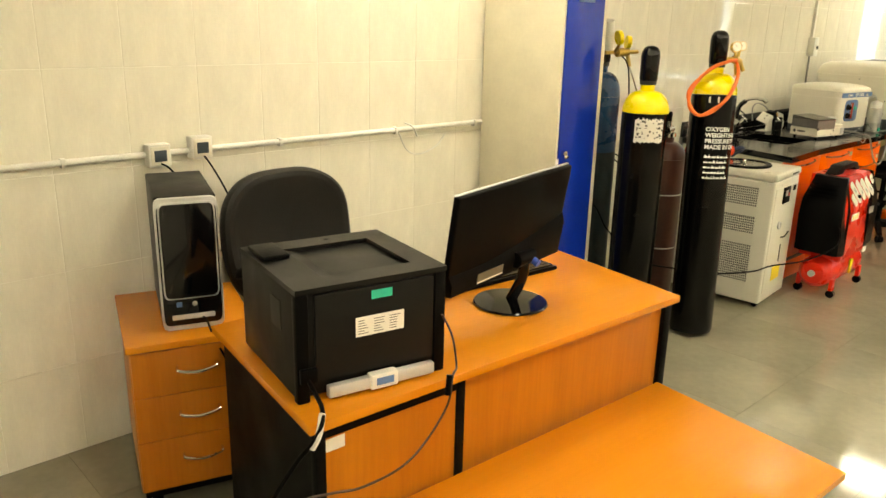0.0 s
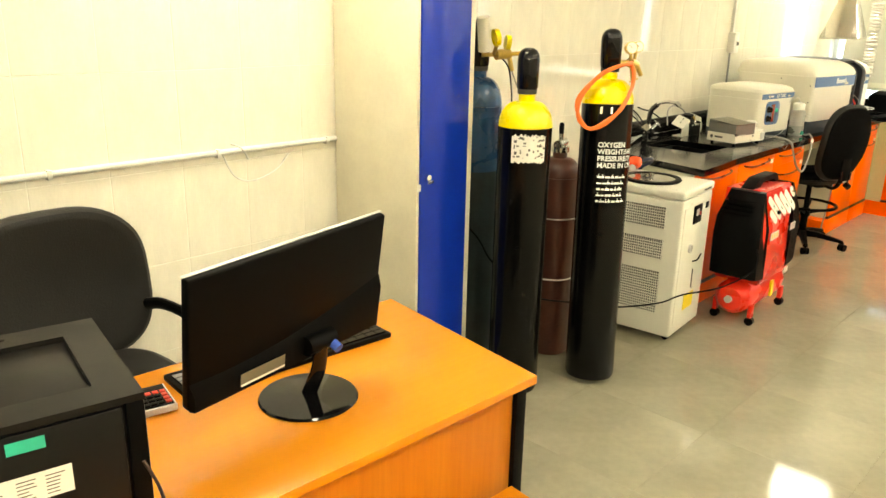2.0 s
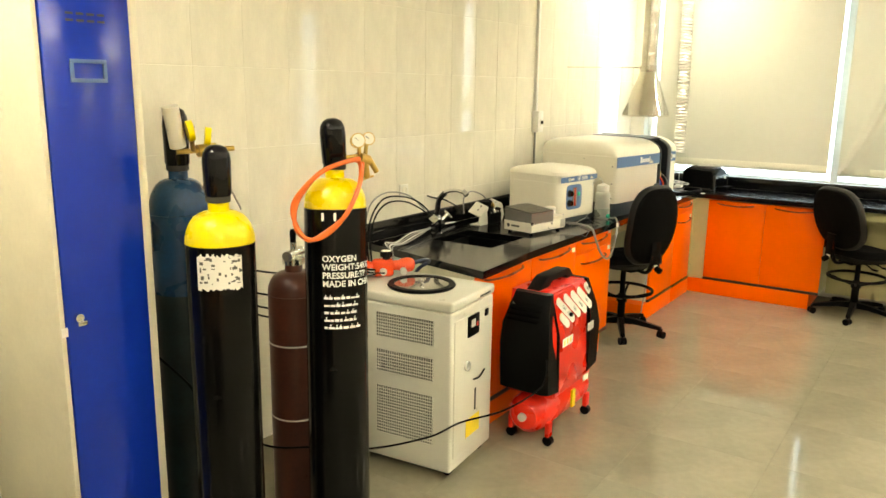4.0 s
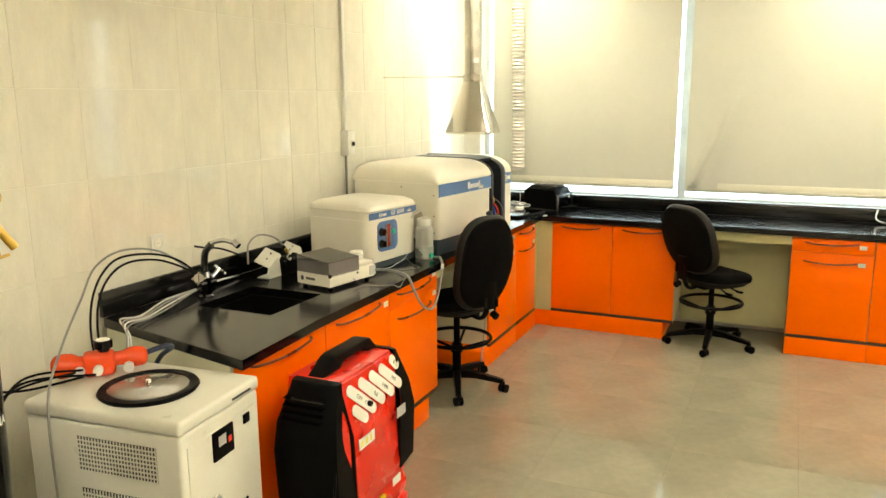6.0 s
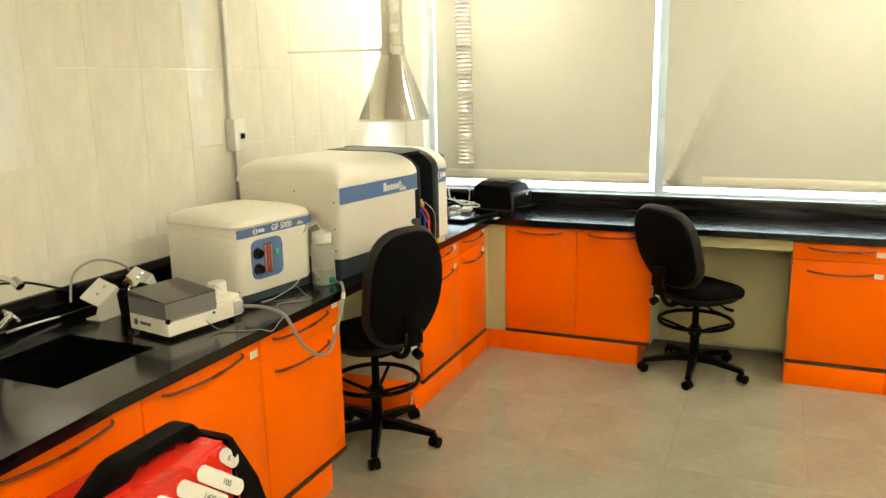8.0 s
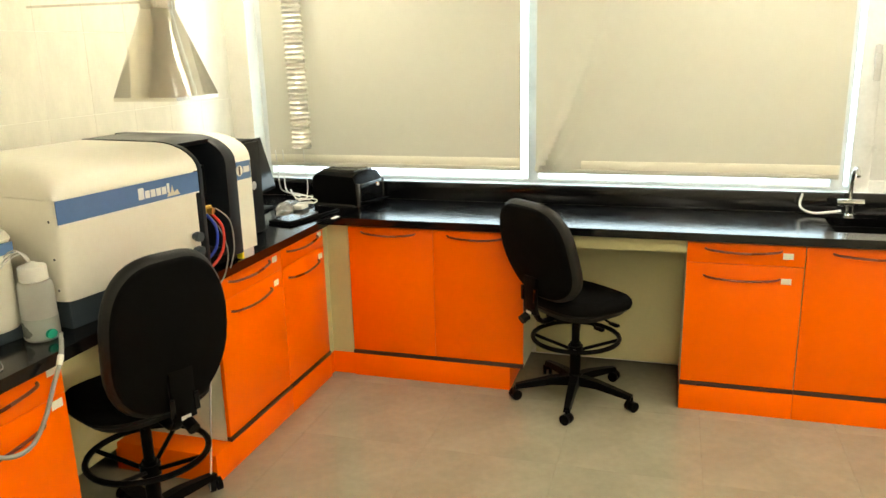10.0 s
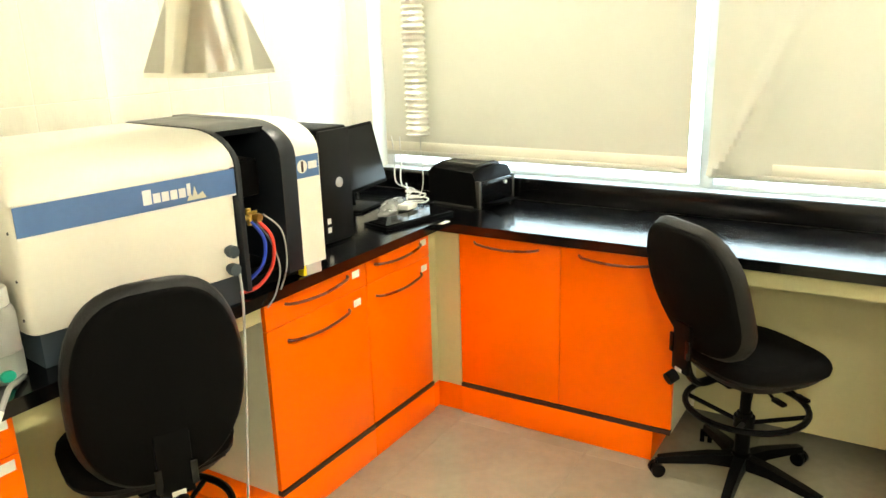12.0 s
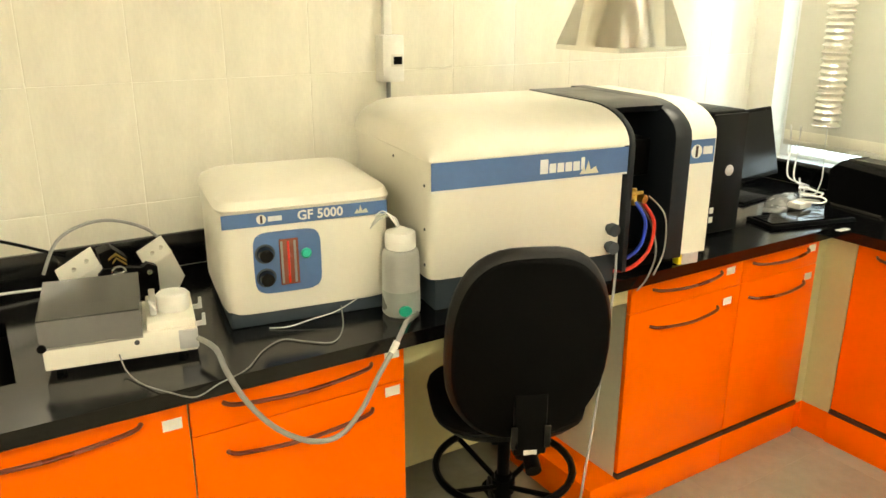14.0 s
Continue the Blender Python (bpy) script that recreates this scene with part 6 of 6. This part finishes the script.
arch(0.656, 0.675, "bay_cheek", "bay_navy", 0)
arch(0.865, 0.931, "bay_cheek", "bay_navy", SO - 0.012)
roof = bmesh.new()
pts = [p for p in side_profile(0.10, -0.006) if p[1] > 0.40]
outer = [(y, z) for y, z in pts if y >= 0.10]
rp = [(y, z) for y, z in outer] + [(SD, 0.11), (SD - 0.03, 0.11), (SD - 0.03, 0.50)] + [(0.13, 0.50)]
prism(roof, rp, 0.675, 0.865, Matrix(((0, 0, 1, 0), (1, 0, 0, 0), (0, 1, 0, 0), (0, 0, 0, 1))))
part("bay_roof", roof, "bay_navy", sp, smooth=40)
part("bay_back", boxed(0.676, 0.864, 0.30, 0.33, 0.05, 0.499), "black", sp)
part("bay_floor", boxed(0.676, 0.864, 0.09, 0.30, 0.05, 0.075, 0.004), "black", sp)
part("burner_block", boxed(0.70, 0.84, 0.12, 0.24, 0.30, 0.42, 0.01), "black", sp)
part("plinth", boxed(0.03, 0.654, 0.03, SD - 0.03, 0.0, 0.099, 0.004), "slate", sp)
part("base_tray", boxed(0.70, 1.03, 0.11, SD - 0.03, 0.0, 0.038, 0.004), "black", sp)
nb = bmesh.new()
cyl(nb, (0.705, 0.06, 0.252), (0.765, 0.06, 0.252), 0.010)
cyl(nb, (0.735, 0.055, 0.228), (0.735, 0.06, 0.28), 0.009)
cyl(nb, (0.750, 0.065, 0.252), (0.757, 0.03, 0.249), 0.014)
cyl(nb, (0.722, 0.05, 0.268), (0.748, 0.03, 0.272), 0.006)
part("nebuliser", nb, "brass", sp)
part("red_tube", tube(bmesh.new(), [(0.755, 0.04, 0.24), (0.79, 0.02, 0.18), (0.78, 0.02, 0.09), (0.73, 0.04, 0.03), (0.67, 0.08, 0.012)], 0.006), "red_plastic", sp)
part("blue_tube", tube(bmesh.new(), [(0.735, 0.05, 0.24), (0.765, 0.03, 0.18), (0.75, 0.03, 0.10), (0.70, 0.06, 0.05), (0.66, 0.10, 0.05)], 0.006), "tube_blue", sp)
part("grey_tube", tube(bmesh.new(), [(0.77, 0.03, 0.26), (0.815, 0.0, 0.20), (0.82, -0.005, 0.09), (0.79, 0.0, 0.01)], 0.0028), "grey_hose", sp)
bs_ = part("blue_stripe", boxed(0.006, 0.652, -0.0025, 0.0008, 0.350, 0.424), "blue_band", sp)
part("white_rim", boxed(0.006, 0.652, -0.0022, 0.0008, 0.344, 0.3495), "white_plastic", bs_)
xs = 0.345
for i, (w, h, dz) in enumerate(((0.026, 0.040, 0), (0.022, 0.026, -0.006), (0.022, 0.026, -0.006), (0.022, 0.026, -0.006), (0.022, 0.026, -0.006), (0.012, 0.034, 0))):
    b = bmesh.new()
    bx(b, xs, xs + w, -0.0036, -0.0026, 0.388 + dz - h / 2, 0.388 + dz + h / 2)
    part("letter_shape", b, "white_ink", bs_)
    xs += w + 0.005
flame(bs_, pose(0.48, -0.0036, 0.357, 90), 1.1)
part("blue_stripe", boxed(0.937, 1.043, SO - 0.0025, SO + 0.0008, 0.340, 0.415), "blue_band", sp)
part("round_mark", cyl(bmesh.new(), (0.968, SO - 0.0026, 0.378), (0.968, SO - 0.0036, 0.378), 0.022), "paper", sp)
part("mark_bar", boxed(0.963, 0.973, SO - 0.0042, SO - 0.0037, 0.36, 0.396), "dark_strip", sp)
part("maker_bars", boxed(0.995, 1.034, SO - 0.0036, SO - 0.0026, 0.367, 0.392), "white_ink", sp)
for z in (0.10, 0.155):
    part("knob", lathe(bmesh.new(), [(0.013, 0.0), (0.013, 0.012), (0.019, 0.014), (0.019, 0.034), (0.003, 0.036)], 20, pose(0.60, 0, z + 0.03, 90)), "slate", sp)
for y, z in ((0.03, 0.36), (0.03, 0.24), (0.03, 0.14), (0.26, 0.40)):
    part("screw", cyl(bmesh.new(), (0.0, y, z), (-0.002, y, z), 0.004, seg=10), "ink", sp)
part("service_block", boxed(0.96, 1.03, SO + 0.005, SO + 0.03, 0.002, 0.040, 0.003), "silver", sp)
part("yellow_tag", boxed(0.942, 0.955, SO, SO + 0.03, 0.005, 0.040, 0.002), "yellow", sp)

# ---- computer corner ----
t2 = thing("computer_tower", "black desktop computer tower standing beside the spectrometer", "computer", pose(9.325, 3.10, 0.90, 0, 0, -3))
part("case", boxed(0, 0.18, 0.012, 0.42, 0.0, 0.455, 0.012, 3), "black", t2)
part("front_panel", boxed(0.004, 0.176, 0.0, 0.012, 0.008, 0.447, 0.006), "printer", t2)
part("power_button", lathe(bmesh.new(), [(0.020, 0), (0.020, 0.003), (0.014, 0.006), (0.002, 0.007)], 24, pose(0.10, 0, 0.24, 90)), "silver", t2)
for z in (0.05, 0.085):
    part("sticker", boxed(0.02, 0.04, -0.001, 0, z, z + 0.022), "paper", t2)
m2 = thing("computer_monitor", "slim black monitor tilted back beside the computer tower", "monitor", pose(9.93, 3.40, 0.90, 0, 0, 8))
tl = pose(0, 0, 0.24, 14)
part("housing", bx(bmesh.new(), -0.20, 0.20, -0.02, 0.015, -0.15, 0.15, 0.006, 3, tl @ pose(0, 0, 0, -28)), "black", m2)
part("screen", bx(bmesh.new(), -0.185, 0.185, -0.0225, -0.0202, -0.132, 0.135, 0, 2, tl @ pose(0, 0, 0, -28)), "screen", m2)
part("stand", boxed(-0.10, 0.10, -0.07, 0.09, 0, 0.015, 0.006), "black", m2)
part("neck", tube(bmesh.new(), [(0, 0.03, 0.012), (0, 0.035, 0.08), (0, 0.012, 0.2)], 0.016, 10, 5), "black", m2)
keyboard(pose(9.62, 3.02, 0.90, 0, 0, -14), "black keyboard lying in the bench corner under white cables", 0.40, 0.15)
for k in range(3):
    rr2 = random.Random(20 + k)
    cx, cy, cr_ = (9.98, 10.07, 10.10)[k], (3.10, 3.16, 3.20)[k], (0.055, 0.04, 0.035)[k]
    pts = [(cx + cr_ * math.cos(a * 0.9) * rr2.uniform(0.8, 1.1), cy + cr_ * math.sin(a * 0.9) * rr2.uniform(0.8, 1.1), 0.935 + 0.003 * a + rr2.uniform(0, 0.008)) for a in range(11)]
    hose("white_cable", pts + [(10.20 + 0.03 * k, 3.30, 0.94), (10.28, 3.36 + 0.03 * k, 0.96), (10.33, 3.38 + 0.04 * k, 1.08), (10.31, 3.36 + 0.05 * k, 1.19)][:(4 if k else 2)], 0.0036, "tube_white", "white cable coiled in the bench corner and rising to the sill")
bag = bmesh.new()
rr2 = random.Random(5)
for cx, cy, r_ in ((9.97, 3.22, 0.075), (10.08, 3.26, 0.06), (9.86, 3.18, 0.05)):
    bmesh.ops.create_icosphere(bag, subdivisions=3, radius=r_, matrix=Matrix.Translation((cx, cy, 0.912)) @ Matrix.Diagonal((1.15, 0.9, 0.42, 1)))
for v in bag.verts:
    d = noise.noise(v.co * 22) * 0.018 + noise.noise(v.co * 60) * 0.006
    v.co.z = max(0.9012, v.co.z + d)
    v.co.x += d * 0.6
solo("crumpled_bag", bag, "grey_film", "crumpled grey plastic bag lying in the bench corner behind the keyboard", "bag")
hub = thing("cable_box", "small white cable box lying in the bench corner", "adapter", pose(9.94, 3.12, 0.925))
part("case", boxed(-0.05, 0.03, -0.03, 0.03, 0, 0.025, 0.006), "white_plastic", hub)
part("lead", tube(bmesh.new(), [(0.03, 0, 0.012), (0.10, 0.04, 0.0), (0.17, 0.12, -0.015)], 0.003), "black", hub)

p2 = thing("laser_printer", "small glossy black laser printer in the corner of the window bench", "printer", pose(10.128, 2.862, 0.90, 0, 0, -11))
PW, PD, PH = 0.27, 0.315, 0.183
b = bmesh.new()
rings = []
for k in range(11):
    x = PW * k / 10
    crown = 0.016 * math.sin(math.pi * k / 10)
    inset = 0.006 if k in (0, 10) else 0.0
    rings.append([(x, inset, 0.006), (x, PD - inset, 0.006), (x, PD - inset, PH - 0.03), (x, PD - 0.03, PH - 0.004 + crown - inset), (x, 0.035, PH - 0.010 + crown - inset), (x, 0.012 + inset, PH - 0.045 - inset)])
loft(b, rings)
part("body", b, "black", p2, smooth=30)
for x0, x1, y0, y1, lab in ((0.045, 0.062, 0.05, 0.27, "rim"), (0.208, 0.225, 0.05, 0.27, "rim"), (0.062, 0.208, 0.05, 0.066, "rim"), (0.062, 0.208, 0.254, 0.27, "rim")):
    part("tray_rim", boxed(x0, x1, y0, y1, PH - 0.002, PH + 0.017, 0.004), "grey_gloss", p2)
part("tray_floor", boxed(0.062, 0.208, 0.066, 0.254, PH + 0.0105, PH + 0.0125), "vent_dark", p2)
part("front_cover", boxed(0.02, PW - 0.02, -0.008, 0.004, 0.03, PH - 0.055, 0.006), "black_gloss", p2)
part("front_pillar", boxed(0.0, 0.02, -0.006, 0.02, 0.0, PH - 0.05, 0.006), "grey_gloss", p2)
part("front_pillar", boxed(PW - 0.02, PW, -0.006, 0.02, 0.0, PH - 0.05, 0.006), "grey_gloss", p2)
part("button", cyl(bmesh.new(), (0.19, -0.008, 0.105), (0.19, -0.014, 0.105), 0.010), "white_plastic", p2)
part("front_tray", loft(bmesh.new(), [[(0.05, 0.0, 0.006), (0.22, 0.0, 0.006), (0.22, 0.0, 0.022), (0.05, 0.0, 0.022)], [(0.06, -0.085, 0.028), (0.21, -0.085, 0.028), (0.21, -0.085, 0.036), (0.06, -0.085, 0.036)]]), "black", p2)
part("side_lip", boxed(-0.003, 0.002, 0.03, 0.28, 0.0, 0.012, 0.002), "grey_gloss", p2)

# ---- tiles of wall and floor ----
TW, TH, TX, TZ = 0.2868, 0.3725, 7.2395, 0.0
shapes = {}
def tile(name, x0, x1, a0, a1, wall, material, parent, tilt):
    key = (round(x1 - x0, 3), round(a1 - a0, 3), wall)
    if key not in shapes:
        b = bmesh.new()
        w, h = (x1 - x0) / 2, (a1 - a0) / 2
        if wall:
            loft(b, [[(-w, 0.0014, -h), (w, 0.0014, -h), (w, 0.0014, h), (-w, 0.0014, h)], [(-w, 0.0008, -h), (w, 0.0008, -h), (w, 0.0008, h), (-w, 0.0008, h)], [(-w + 0.0015, 0, -h + 0.0015), (w - 0.0015, 0, -h + 0.0015), (w - 0.0015, 0, h - 0.0015), (-w + 0.0015, 0, h - 0.0015)]])
        else:
            loft(b, [[(-w, -h, -0.0018), (w, -h, -0.0018), (w, h, -0.0018), (-w, h, -0.0018)], [(-w, -h, -0.0008), (w, -h, -0.0008), (w, h, -0.0008), (-w, h, -0.0008)], [(-w + 0.0004, -h + 0.0004, 0), (w - 0.0004, -h + 0.0004, 0), (w - 0.0004, h - 0.0004, 0), (-w + 0.0004, h - 0.0004, 0)]])
        me = bpy.data.meshes.new(name)
        bmesh.ops.recalc_face_normals(b, faces=b.faces[:])
        b.to_mesh(me)
        b.free()
        me.materials.append(M[material])
        shapes[key] = me
    ob = new(name, shapes[key])
    ob.parent = parent
    cx, ca = (x0 + x1) / 2, (a0 + a1) / 2
    r = tile_rng.uniform
    ob.matrix_basis = pose(cx, WALL_Y, ca, r(-tilt, tilt), 0, r(-tilt, tilt)) if wall else pose(cx, ca, 0, r(-tilt, tilt), r(-tilt, tilt), 0)
    return ob

tile_rng = random.Random(11)
i0, i1 = math.floor((0.0 - TX) / TW), math.ceil((WIN_X + 0.13 - TX) / TW)
for j in range(0, 9):
    z0, z1 = max(0.0, TZ + j * TH), min(CEIL, TZ + (j + 1) * TH)
    for i in range(i0, i1):
        x0, x1 = TX + i * TW, min(TX + (i + 1) * TW, WIN_X + 0.13)
        if x1 - x0 > 0.03 and z1 > z0 + 0.02:
            tile("wall_tile", x0 + 0.0011, x1 - 0.0011, z0 + 0.0011, z1 - 0.0011, True, "wall_tile", north, 0.05)
floor = bpy.data.objects["floor"]
for i in range(18):
    for j in range(-4, 7):
        x0, y0 = -0.4 + i * 0.6, SOUTH_Y + 0.0 + (j + 4) * 0.6
        x1, y1 = min(x0 + 0.6, WIN_X - 0.001), min(y0 + 0.6, WALL_Y - 0.001)
        if x1 - x0 > 0.05 and y1 - y0 > 0.05:
            tile("floor_tile", x0 + 0.0003, x1 - 0.0003, y0 + 0.0003, y1 - 0.0003, False, "floor_tile", floor, 0.006)
